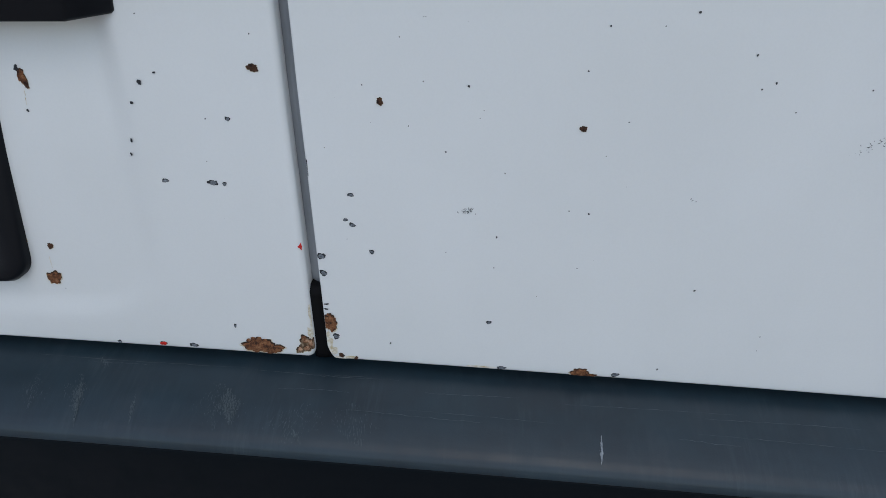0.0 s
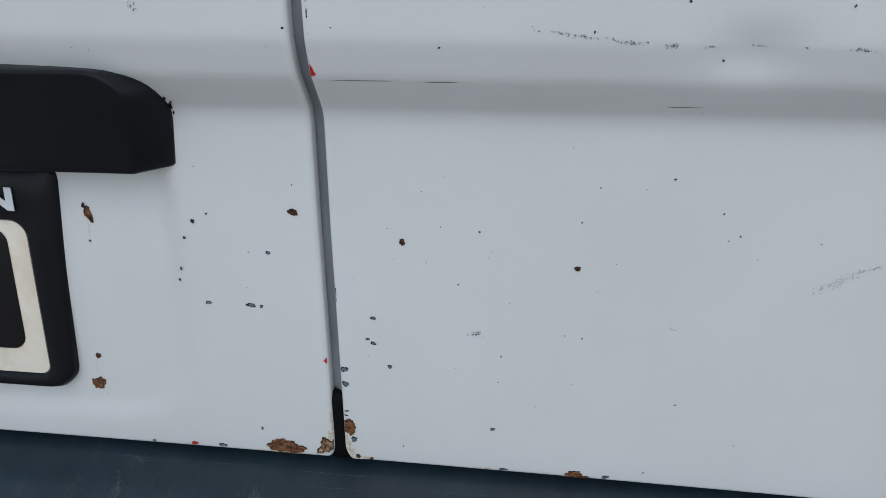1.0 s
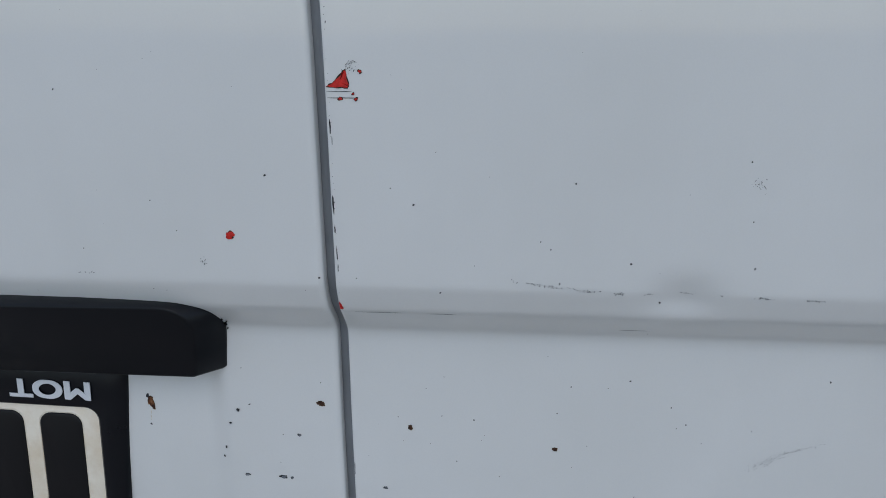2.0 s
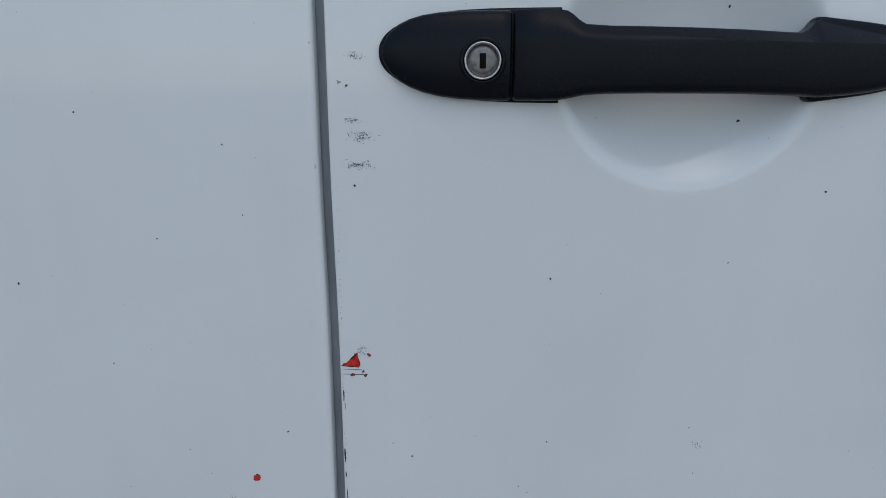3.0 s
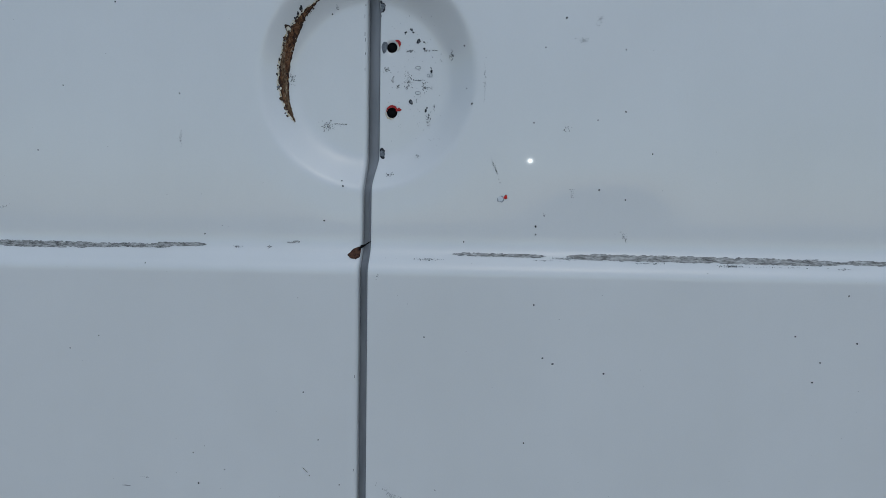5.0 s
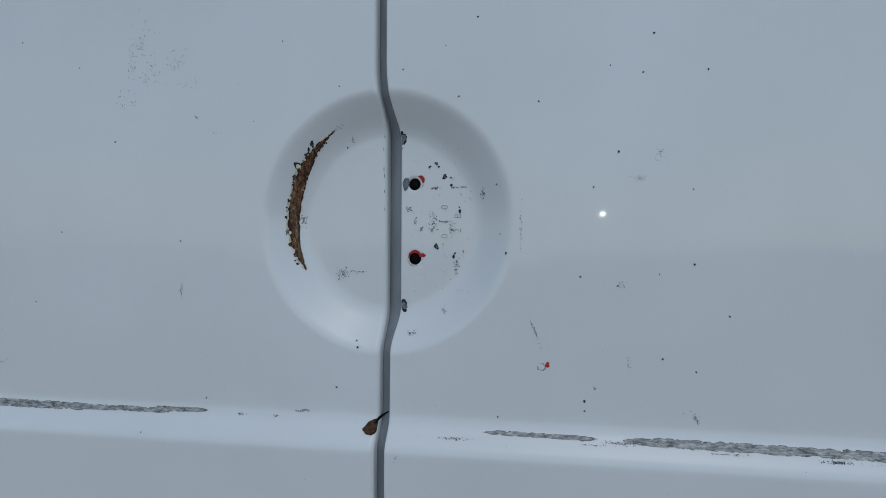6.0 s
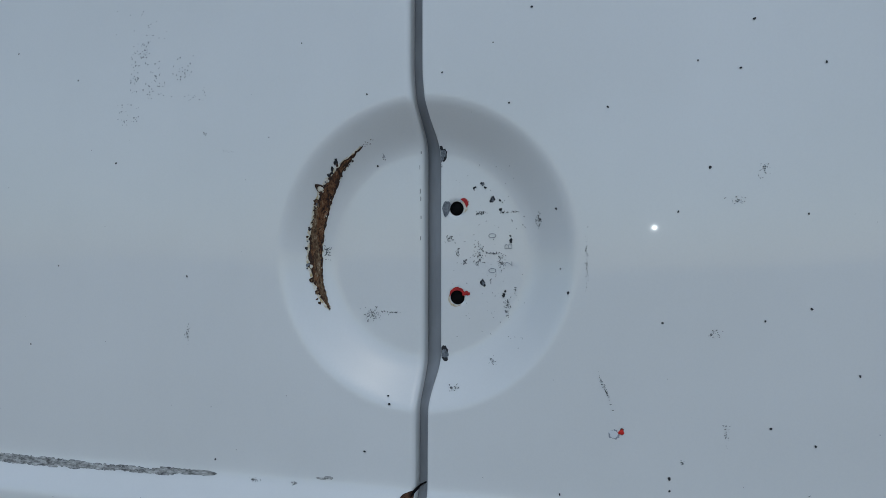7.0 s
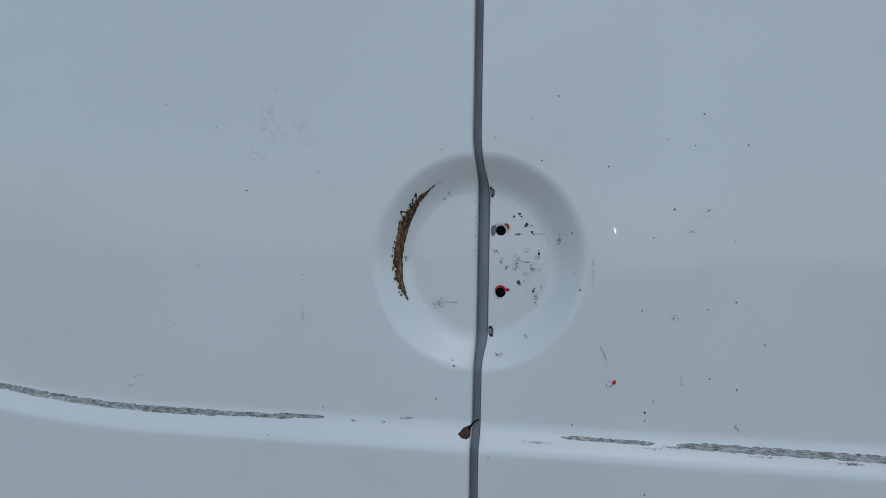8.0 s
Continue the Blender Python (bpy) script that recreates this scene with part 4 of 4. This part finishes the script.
for row in RED_LOW:
    flake("chip_edge", (row[0] + .2, row[1] + .2, row[2] * 1.02, row[3] * 1.02), rust_dark, "", .3, .00016, 0.0, n=24, lobes=.15)
    flake("red_chip", row, red_coat, "chip showing red undercoat", .35, n=24, lobes=.15)
shape("red_chip", [(-3.5, 1143), (-3.6, 1138), (-11.5, 1139.2)], red_coat, "sharp chip showing red undercoat")
shape("chip_edge", [(4.4, 923.1), (9, 925.6), (13, 930.4), (15, 932), (17, 924), (16, 922.2), (10, 922.4)], rust_dark, "", .00018)
shape("red_chip", [(4.6, 923.4), (9, 925.2), (13, 929.6), (15, 931), (16.6, 924.2), (15.6, 922.8), (10, 922.9)], red_coat, "torn chip showing red undercoat")
for row in ((12.0, 917.2, 2.8, 1.8), (20.0, 917.0, 2.2, 1.8), (22.4, 930.6, 2.2, 2.0), (18.6, 919.6, 1.6, 1.4)):
    flake("chip_edge", row, rust_dark, "", .4, .0002, 0.0, n=22, lobes=.2)
    flake("red_chip", (row[0], row[1], row[2] * .7, row[3] * .6), red_coat, "", .4, .0003, .0001, n=22, lobes=.2)
ragged_strip((12.5, 917.6, 15, .35), scuff_dark, "scratch", "thin dark scratch under a red chip")
ragged_strip((11.5, 920.8, 13, .35), scuff_grey, "scratch", "thin scratch under a red chip")
scuff((17.5, 932.5, 6, 6), .6, 1.0)
scuff((19.5, 935, 5, 2.4), 0.0, 1.2)
shape("red_chip", [(4.8, 804.6), (5.8, 803.0), (6.8, 799.6), (6.0, 798.6), (4.8, 799.2)], red_coat, "torn chip showing red undercoat")
shape("red_chip", [(-1.8, 641.4), (-1.8, 636.8), (-3.6, 639.4)], red_coat, "small chip showing red undercoat")

flake("paint_rim", (98, 1405.6, 4.6, 5.0), stamp_mat, "pale lifted paint beside a red chip", .25, .00012, .0001, n=26, lobes=.2)
flake("chip_floor", (97.8, 1405.8, 3.6, 4.0), letter_white, "", .25, .0002, .0001, n=26, lobes=.2)
flake("paint_chip", (107.8, 1152.6, 2.4, 2.2), stamp_mat, "small pale paint chip", .4)
for row in ((-68.1, 721, 1.8, 2.6), (-73.9, 711.6, 1.3, 1.7), (-78.4, 693.4, 1.3, 1.9), (-80.2, 686.5, 1.2, 1.6), (-60.3, 725.3, 1.0, 1.0)):
    flake("stone_chip", row, speck_dark, "small dark stone chip", .3, .0006, .0001)
for row in ((5.4, 862, .9, 11), (5.6, 848, .6, 5), (6.0, 834, .6, 7), (6.2, 826, .5, 4), (5.9, 903, .7, 9), (6.6, 896, .4, 4)):
    flake("edge_chip", row, speck_dark, "dark sliver of worn paint on the door edge", .35, .0003, 0.0)
# a stippled patch of small round chips high on the door
pieces = []
for x, z, w, h, count in [(-176.2, 1614.6, 12.9, 14.9, 48), (-180.1, 1598.8, 5.6, 13.8, 26), (-167.4, 1592.6, 16.9, 10.4, 26), (-146.6, 1604.5, 14.1, 13.8, 26), (-165.4, 1603.6, 8.2, 17.9, 14), (-138.4, 1589.1, 14.4, 9.3, 14), (-184.8, 1579.1, 15.4, 12.6, 26), (-170.8, 1631.8, 26.3, 19.7, 14)]:
    for _ in range(count):
        s = rng.uniform(.0003, .00085)
        pieces.append(blob((x + rng.uniform(-.5, .5) * w) / 1000, (z + rng.uniform(-.5, .5) * h) / 1000, s * rng.uniform(.7, 1.3), s, .3, 8, .0002, .00005))
tagged(part("stone_chips", joined("stone_chips", pieces, pale_chip), door_l, "stippled patch of small dark chips"), kind="stuff")
# crumbs of old sealant at the housing's end
for row in ((-69.6, 781.0, 2.0, 3.2), (-68.2, 783.4, .9, .9), (-70.2, 785.4, 1.0, 2.0), (-69.2, 777.5, .7, 1.8)):
    flake("sealant_crumb", row, plug_rubber, "dark crumb of old sealant", .4, .0006, .0008)
# in the badge dish: chips round the two bolt holes
flake("paint_chip", (8.6, 1520.2, 4.6, 8.2), primer, "paint chip down to grey primer", .2, .0003, .0002, n=26, lobes=.1)


def crescent(cx, cz, r, a0, a1, wide, mat, name, label, lift=.00035):
    """A flake curved round a hole."""
    n = 22
    verts, faces = [], []
    for k in range(n + 1):
        f = k / n
        a = radians(a0 + (a1 - a0) * f)
        w_ = wide * math.sin(math.pi * (.08 + .84 * f)) * (.8 + .4 * rng.random())
        for rr in (r, r + w_ * .5, r + w_):
            verts.append(laid((cx + rr * math.cos(a)) / 1000, (cz + rr * math.sin(a)) / 1000, lift))
        if k:
            b = 3 * k
            faces += [(b - 3, b - 2, b + 1, b), (b - 2, b - 1, b + 2, b + 1)]
    return part(name, mesh_of(name, verts, faces, mat), door_r, label)


crescent(14.3, 1520, 4.3, -30, 50, 2.2, peel, "paint_rim", "pale primer beside the hole", .00028)
crescent(14.3, 1520, 5.4, 5, 64, 2.3, deep_red, "red_chip", "curved chip showing red undercoat")
crescent(14.7, 1471, 3.8, 12, 172, 1.8, deep_red, "red_chip", "curved chip showing red undercoat")
crescent(14.7, 1471, 4.2, 165, 300, 1.3, peel, "paint_rim", "pale primer beside the hole", .00028)
flake("red_chip", (19.8, 1473.2, 3.6, 2.8), deep_red, "chip showing red undercoat", .4, n=24, lobes=.2)
for row in ((24.9, 1531.5, 1.4, 1.4), (28.9, 1533.3, 3.0, 2.0), (30.4, 1531.2, 1.7, 1.5), (34.4, 1524.6, 3.3, 3.8), (38.6, 1524, 1.4, 1.4), (38.9, 1519, 1.7, 2.0), (40.2, 1517.4, 1.2, 1.2), (44.5, 1502, 2.2, 2.8), (44.2, 1504.6, 1.2, 1.2), (29.1, 1479, 3.3, 4.3), (40.5, 1472.3, 2.0, 2.3), (41.4, 1474.6, 1.4, 1.5)):
    flake("stone_chip", (row[0], row[1], row[2] * .84, row[3] * .84), speck_dark, "small dark stone chip", .35, n=20, lobes=.25)
    if row[2] > 2.5:
        flake("chip_floor", (row[0] + .2, row[1] - .2, row[2] * .5, row[3] * .5), primer, "", .35, .0004, .0001)
SCUFF_DISH = [(28.4, 1517.6, 7.5, 2.4), (44.1, 1517.6, 9.8, 1.5), (10.1, 1503.3, 4.2, 3.6), (51.4, 1510, 1.5, 2.1), (59.7, 1512.9, 3, 7.5), (5.8, 1543.4, 2.1, 3), (-27.9, 1549.9, 2.1, 3), (-34.5, 1461.1, 10.5, 6.8), (-23.9, 1462.1, 9, 1.2), (26.9, 1494.2, 5.1, 12), (34.4, 1495.2, 6.9, 1.8), (38.9, 1490.5, 3.6, 9), (15, 1495.3, 2.1, 4.5), (19.3, 1490.5, 2.4, 3), (33.5, 1479.9, 1.2, 3), (42.5, 1466.8, 3.3, 11.3), (47, 1474.7, 1.2, 6), (35.4, 1437.4, 3.6, 3.6), (14.1, 1423.3, 5.4, 3.3), (-61.9, 1495.9, 4.5, 8.3)]

# specks: too small to pick apart
SPECKS = SPECK_LOW + SPECK_LOW2 + SPECK_MID + SPECK_UP + SPECK_C + SPECK_T + SPECK_T2
for d in (door_l, door_r):
    pieces = []
    for x, z, w in SPECKS:
        if door_of(x / 1000, z / 1000) is d:
            k = 1.1 if z < 760 else 1.1 if w < 1.5 else .92
            pieces.append(blob(x / 1000, z / 1000, w * k / 1000 * rng.uniform(.7, .95), w * k / 1000 * rng.uniform(.7, 1.05), .3, 9, .0003, .0001))
    for _ in range(110):
        z = rng.uniform(.60, 1.66)
        x = (-1 if d is door_l else 1) * rng.uniform(.012, .42)
        s = rng.uniform(.0002, .00045)
        pieces.append(blob(x, z, s, s * rng.uniform(.7, 1.6), .3, 6, .0002, .00005))
    tagged(part("stone_chips", joined("stone_chips", pieces, speck_dark), d, "tiny dark stone chips"), kind="stuff")

for row in SCUFF_DISH:
    scuff(row, 0.0, 1.4, scuff_grey, 1.3)
for row in SCUFF_T:
    scuff(row, 0.0, 1.15, scuff_dark)
for row in SCUFF_GREY:
    scuff(row)
scuff((262, 699.5, 22, 4.5), .55)
for row in SCUFF_MID:
    scuff(row, 0.0, 1.8, scuff_dark)
scuff((277, 707.5, 30, 1.6), .30)
scuff((121, 818.2, 34, 1.6), -.13, 1.6, scuff_dark)
scuff((142, 815.6, 14, 1.6), -.05, 1.8, scuff_dark)
scuff((26, 1183.5, 27, 6), -.745, 1.7, scuff_dark)
scuff((33.2, 1168.5, 15, 4), 1.31, 1.5, scuff_dark)
scuff((38, 1184, 5, 3), 0.0, .6)
scuff((93.6, 1428, 1.2, 15), .38, 2.4, scuff_dark, 1.1)
scuff((-287, 1394, 16, 1.6), .35, 1.2, scuff_dark)
scuff((-292, 1386, 12, 1.4), .25, 1.2, scuff_dark)
for row in SCUFF_UP:
    scuff(row, 0.0, 1.3, scuff_dark)
scuff((188, 1379, 2.0, 9), .5)
ragged_strip((-42.5, 1204.0, 4.0, .5), scuff_dark, "scratch", "short dark scratch", -.9)
ragged_strip((-179.1, 1187.0, 6.6, .5), scuff_dark, "scratch", "short dark scratch")
for row in LINE_MID:
    ragged_strip((*row[:3], .26), scuff_dark, "scratch", "thin dark scratch along the ledge")


def scrape_run(row, tilt_):
    """Paint scraped off along the crease: ragged plates of bare metal, each with a dark border."""
    x0, zc, w, h = (v / 1000 for v in row)
    zc += -.0002 if x0 < 0 else -.0008
    left = x0 < float(seam_x(zc))
    dark, bare = [], []
    x = x0 - w / 2
    while x < x0 + w / 2:
        f = (x - x0 + w / 2) / w
        taper = min(1, 8 * f + .4, 8 * (1 - f) + .4)
        for _ in range(3 if h > .0040 else 2 if h > .0025 else 1):
            pw, ph = rng.uniform(.0014, .0062), h * taper * (rng.uniform(.14, .36) if h > .0040 else rng.uniform(.26, .56))
            pz = zc + .45 * max(0, min(.3, -.25 - x)) ** 2 + tilt_ * (x - x0) + rng.uniform(-.5, .5) * max(0, h * taper - ph)
            turn = rng.uniform(-.12, .12)
            dark.append(blob(x, pz, pw, ph, .25, 14, .00018, .00002, turn, left, .12))
            bare.append(blob(x + rng.uniform(-.0002, .0002), pz + ph * rng.uniform(-.06, .02), pw * .86, ph * rng.uniform(.62, .82), .25, 14, .00030, .00010, turn, left, .14))
        x += rng.uniform(.0006, .0015) * (1.0 if h > .0025 else 1.4)
    d = door_of(x0, zc)
    if w > .025 and h > .0025:
        ragged_strip((row[0], zc * 1000, row[2] * .97, row[3] * .74), scrape_mat, "bare_metal", "bared grey metal under scraped paint", tilt_)
    edge = tagged(part("scrape_border", joined("scrape_border", dark, scuff_grey), d, "dark ragged border of scraped paint"), kind="stuff")
    tagged(part("scrape", joined("scrape", bare, scrape_mat), d, "paint scraped to bare metal along the crease"), kind="stuff")


for row in CREASE + [(-205, 1367.5, 40, 3.6), (-165, 1367.5, 30, 2.8)]:
    if row[3] > 1.7:
        scrape_run(row, -.008 if row[0] > 0 else 0.0)
    else:
        scuff(row, 0.0, 2.2, scuff_dark, 1.1)
# thin line under the long scrape
for row in ((205, 1360.6, 26, .9), (262, 1360.0, 18, 1.2), (300, 1359.6, 40, .7), (338, 1359.0, 8, 1.4), (130, 1361.6, 20, .8)):
    scuff(row, 0.0, 1.6, scuff_dark)

# long rust gash on the dish wall
GX, GZ = -2.0, 1496.0


def arc_strip(name, a0, a1, r0, wide, mat, label, lift):
    n = 60
    verts, faces = [], []
    for k in range(n + 1):
        f = k / n
        a = radians(a0 + (a1 - a0) * f)
        half = wide / 2 * min(1, (f / .30) ** 1.3, ((1 - f) / .30) ** .7) + .12
        r = r0 + 3.6 * max(0, 1 - f / .50) ** 1.2 + .3 * math.sin(9 * f)
        for q in (-1, -.4, .4, 1):
            rr = r + q * half + rng.uniform(-.45, .45)
            verts.append(laid((GX + rr * math.cos(a)) / 1000, (GZ + rr * math.sin(a)) / 1000, lift + rng.uniform(0, .0003) * (abs(q) < 1)))
        if k:
            b = 4 * k
            faces += [(b - 4 + j, b - 3 + j, b + 1 + j, b + j) for j in range(3)]
    return part(name, mesh_of(name, verts, faces, mat), door_l, label)


arc_strip("paint_rim", 122.0, 210.5, 66.3, 7.4, peel, "pale broken paint round rust", .00012)
arc_strip("rust_gash", 121.0, 210.0, 65.7, 6.0, rust_dark, "", .00028)
arc_strip("rust_gash", 125.0, 209.0, 65.5, 4.3, old_rust, "long flaking rust gash on the dish wall", .00045)
arc_strip("rust_gash", 156.0, 208.5, 65.2, 2.9, tan_rust, "pale tan end of the rust gash", .00062)

for k in range(34):
    a = radians(rng.uniform(134, 207))
    rr = 65.9 + 3.6 * max(0, 1 - (math.degrees(a) - 121) / 45) ** 1.2 + rng.uniform(2.4, 4.2)
    size = rng.uniform(.5, 1.6)
    flake("rust_chip", (GX + rr * math.cos(a), GZ + rr * math.sin(a), size, size * rng.uniform(.9, 1.8)), rng.choice((speck_dark, rust_dark, primer)), "", .3)

# blistered paint along the outer edge
for x, z, w, h in BLISTER_DISH:
    flake("rust_chip", (x + 1.2, z, w * .95, h * .95), rust_dark, "", .25, .0003, .0001, n=22, lobes=.1)
    flake("paint_rim", (x + 1.3, z - .1, w * .55, h * .6), rng.choice((peel, primer, tan_rust)), "blistered paint beside rust", .25, .0004, .0002, n=22, lobes=.1)
# crumbs and lifted paint along the inner edge of the gash, and its thin upper end
for k in range(46):
    deg = rng.uniform(128, 209)
    a = radians(deg)
    rr = 65.7 + 3.6 * max(0, 1 - (deg - 121) / 45) ** 1.2 - 2.2 * min(1, ((deg - 119) / 27) ** 1.3, max(.05, (210 - deg) / 27) ** .7) - rng.uniform(-.1, .8)
    size = rng.uniform(.4, 1.1)
    flake("rust_chip", (GX + rr * math.cos(a), GZ + rr * math.sin(a), size, size * rng.uniform(.9, 2.0)), rng.choice((rust_dark, rust_dark, speck_dark, peel)), "", .35, .0003, .0002)
for k in range(12):
    deg = rng.uniform(115, 121.5)
    a = radians(deg)
    rr = 69.6 + rng.uniform(-1.2, .9)
    size = rng.uniform(.25, .6)
    flake("rust_chip", (GX + rr * math.cos(a), GZ + rr * math.sin(a), size, size), rust_dark, "", .35)

# a tear across the rubber seal by the rust
pts = [(-6.0, 1366.5, 1.0), (-4.6, 1369.0, 2.6), (-3.2, 1370.0, 1.3), (-1.0, 1371.6, 1.0), (1.4, 1372.8, 1.3), (2.6, 1373.2, .8)]
verts, faces = [], []
for k, (tx, tz, tw) in enumerate(pts):
    ty = float(surf(0, tz / 1000)) + float(np.interp(tx / 1000, [p[0] for p in strip[1:-1]], [p[1] for p in strip[1:-1]])) - .0006
    if tx < -4:
        ty = float(surf(tx / 1000, tz / 1000)) - .0004
    verts += [(tx / 1000, ty, (tz - tw / 2) / 1000), (tx / 1000, ty, (tz + tw / 2) / 1000)]
    if k:
        faces.append((2 * k - 2, 2 * k, 2 * k + 1, 2 * k - 1))
part("seal_tear", mesh_of("seal_tear", verts, faces, gap_shade), van, "black tear across the rubber seal")

# fine flecks in the dish and beside the gap
pieces = [fleck(rng.uniform(.012, .052), rng.uniform(1.445, 1.545), rng.uniform(.00015, .0004), False) for _ in range(90)]
pieces += [fleck(.0056 + rng.uniform(0, .0008), z, rng.uniform(.0002, .0005), False) for z in np.arange(.80, 1.04, .0035) if rng.random() < .6]
tagged(part("fine_flecks", joined("fine_flecks", pieces, scuff_grey), door_r, "fine grey flecks"), kind="stuff")
pieces = []
for z in np.concatenate([np.arange(1.49, 1.57, .0022), np.arange(.86, 1.30, .023)]):
    if rng.random() < .35:
        z = z + rng.uniform(-.002, .002)
        xe = float(edge_left(z)) - rng.uniform(.0016, .0024)
        t, l = rng.uniform(.0001, .0002), rng.uniform(.0005, .0014)
        pieces.append(([laid(xe - t, z - l, .0002), laid(xe + t, z - l, .0002), laid(xe + t, z + l, .0002), laid(xe - t, z + l, .0002)], [(0, 1, 2, 3)]))
tagged(part("edge_wear", joined("edge_wear", pieces, scuff_grey), door_l, "dark dashes of worn paint along the door edge"), kind="stuff")

# stamped figures in the dish
for word, sx_, sz_ in (("010", 34.6, 1495.3), ("2B", 43.4, 1494.2)):
    for i, ch in enumerate(word):
        zz = sz_ + (i - (len(word) - 1) / 2) * 9.5
        yy = float(surf(sx_ / 1000, zz / 1000)) - .0003
        part("stamped_figure", text_mesh("stamped_figure", ch, .0064, stamp_mat, pose(sx_ / 1000, yy, zz / 1000) @ pose(0, 0, 0, 0, -90, 0) @ pose(0, 0, 0, 90, 0, 0), .00005, -.00014), door_r)

# ---- marks on the bumper ----


def bumper_point(x, s):
    """A place on the bumper's upper face, s from the doors (0) to its edge (1)."""
    y = .012 - .040 * s
    return x, y, float(np.interp(-y, [-q[0] for q in prof[:9]], [q[1] for q in prof[:9]])) + bumper_top(x)


def bumper_mark(x, s0, s1, dx, wide, count, mat, label):
    pieces = []
    for _ in range(count):
        f = min(1, max(0, rng.gauss(.5, .26)))
        off = rng.gauss(0, .4) * wide * (.4 + 1.2 * math.sin(math.pi * f) ** 2)
        l = rng.uniform(.004, .03) if rng.random() < .9 else rng.uniform(.03, .10)
        xa, sa = x + dx * f + off, s0 + (s1 - s0) * f
        t = rng.uniform(.00004, .00015)
        pts = [bumper_point(xa - t, sa), bumper_point(xa + t, sa), bumper_point(xa + dx * l * 1.5 + t * .6, min(1, sa + l)), bumper_point(xa + dx * l * 1.5 - t * .6, min(1, sa + l))]
        pieces.append(([(a, b - .0003, c + .0003) for a, b, c in pts], [(3, 2, 1, 0)]))
    tagged(part("scuff_mark", joined("scuff_mark", pieces, mat), bumper, label), kind="stuff")


bumper_mark(-.1275, .35, .90, .0060, .0022, 330, white_mark, "pale upright scuff")
bumper_mark(-.1290, .30, .75, .0030, .0060, 110, white_mark, "pale scuff")
bumper_mark(-.153, .35, .80, .004, .0060, 110, white_mark, "pale scuff")
bumper_mark(-.1230, .02, .14, .0060, .0016, 60, white_mark, "short pale scuff")
bumper_mark(-.0940, .55, .88, .0020, .0010, 60, white_mark, "narrow pale scuff")
bumper_mark(-.0455, .36, .80, .0060, .0052, 560, white_mark, "broad pale scuff")
bumper_mark(-.0500, .30, .90, .0030, .0110, 160, white_mark, "faint pale scuff")
bumper_mark(-.002, .50, .98, -.006, .0120, 150, white_mark, "faint pale scuff")
bumper_mark(.022, .45, .95, .006, .0110, 140, white_mark, "faint pale scuff")
bumper_mark(-.006, .82, 1.0, .0060, .0014, 50, white_mark, "short pale scuff")
bumper_mark(.1512, .62, .93, -.0008, .0007, 90, bright_scratch, "bright short scratch")


def bumper_line(x0, x1, s, mat, wob=.015):
    n = 24
    verts, faces = [], []
    for k in range(n + 1):
        x = x0 + (x1 - x0) * k / n
        sc = s + wob * math.sin(3 * k / n + s * 9) + rng.gauss(0, .004)
        t = rng.uniform(.0003, .0040) * math.sin(math.pi * (k + .6) / (n + 1.2)) ** .5
        for q in (-t, t):
            a, b, c = bumper_point(x, sc + q)
            verts.append((a, b - .0003, c + .0003))
        if k:
            b = 2 * k
            faces.append((b - 2, b - 1, b + 1, b))
    part("scratch", mesh_of("scratch", verts, faces, mat), bumper, "thin lengthwise scratch")


for x0, x1, s in ((-.16, -.04, .03), (.05, .13, .50), (.02, .09, .56), (.133, .222, .21), (.205, .29, .27), (.20, .30, .52), (-.02, .02, .30), (-.035, .03, .045), (-.01, .045, .055), (.06, .11, .20), (-.13, -.09, .08), (.19, .22, .60)):
    bumper_line(x0, x1, s, white_mark)
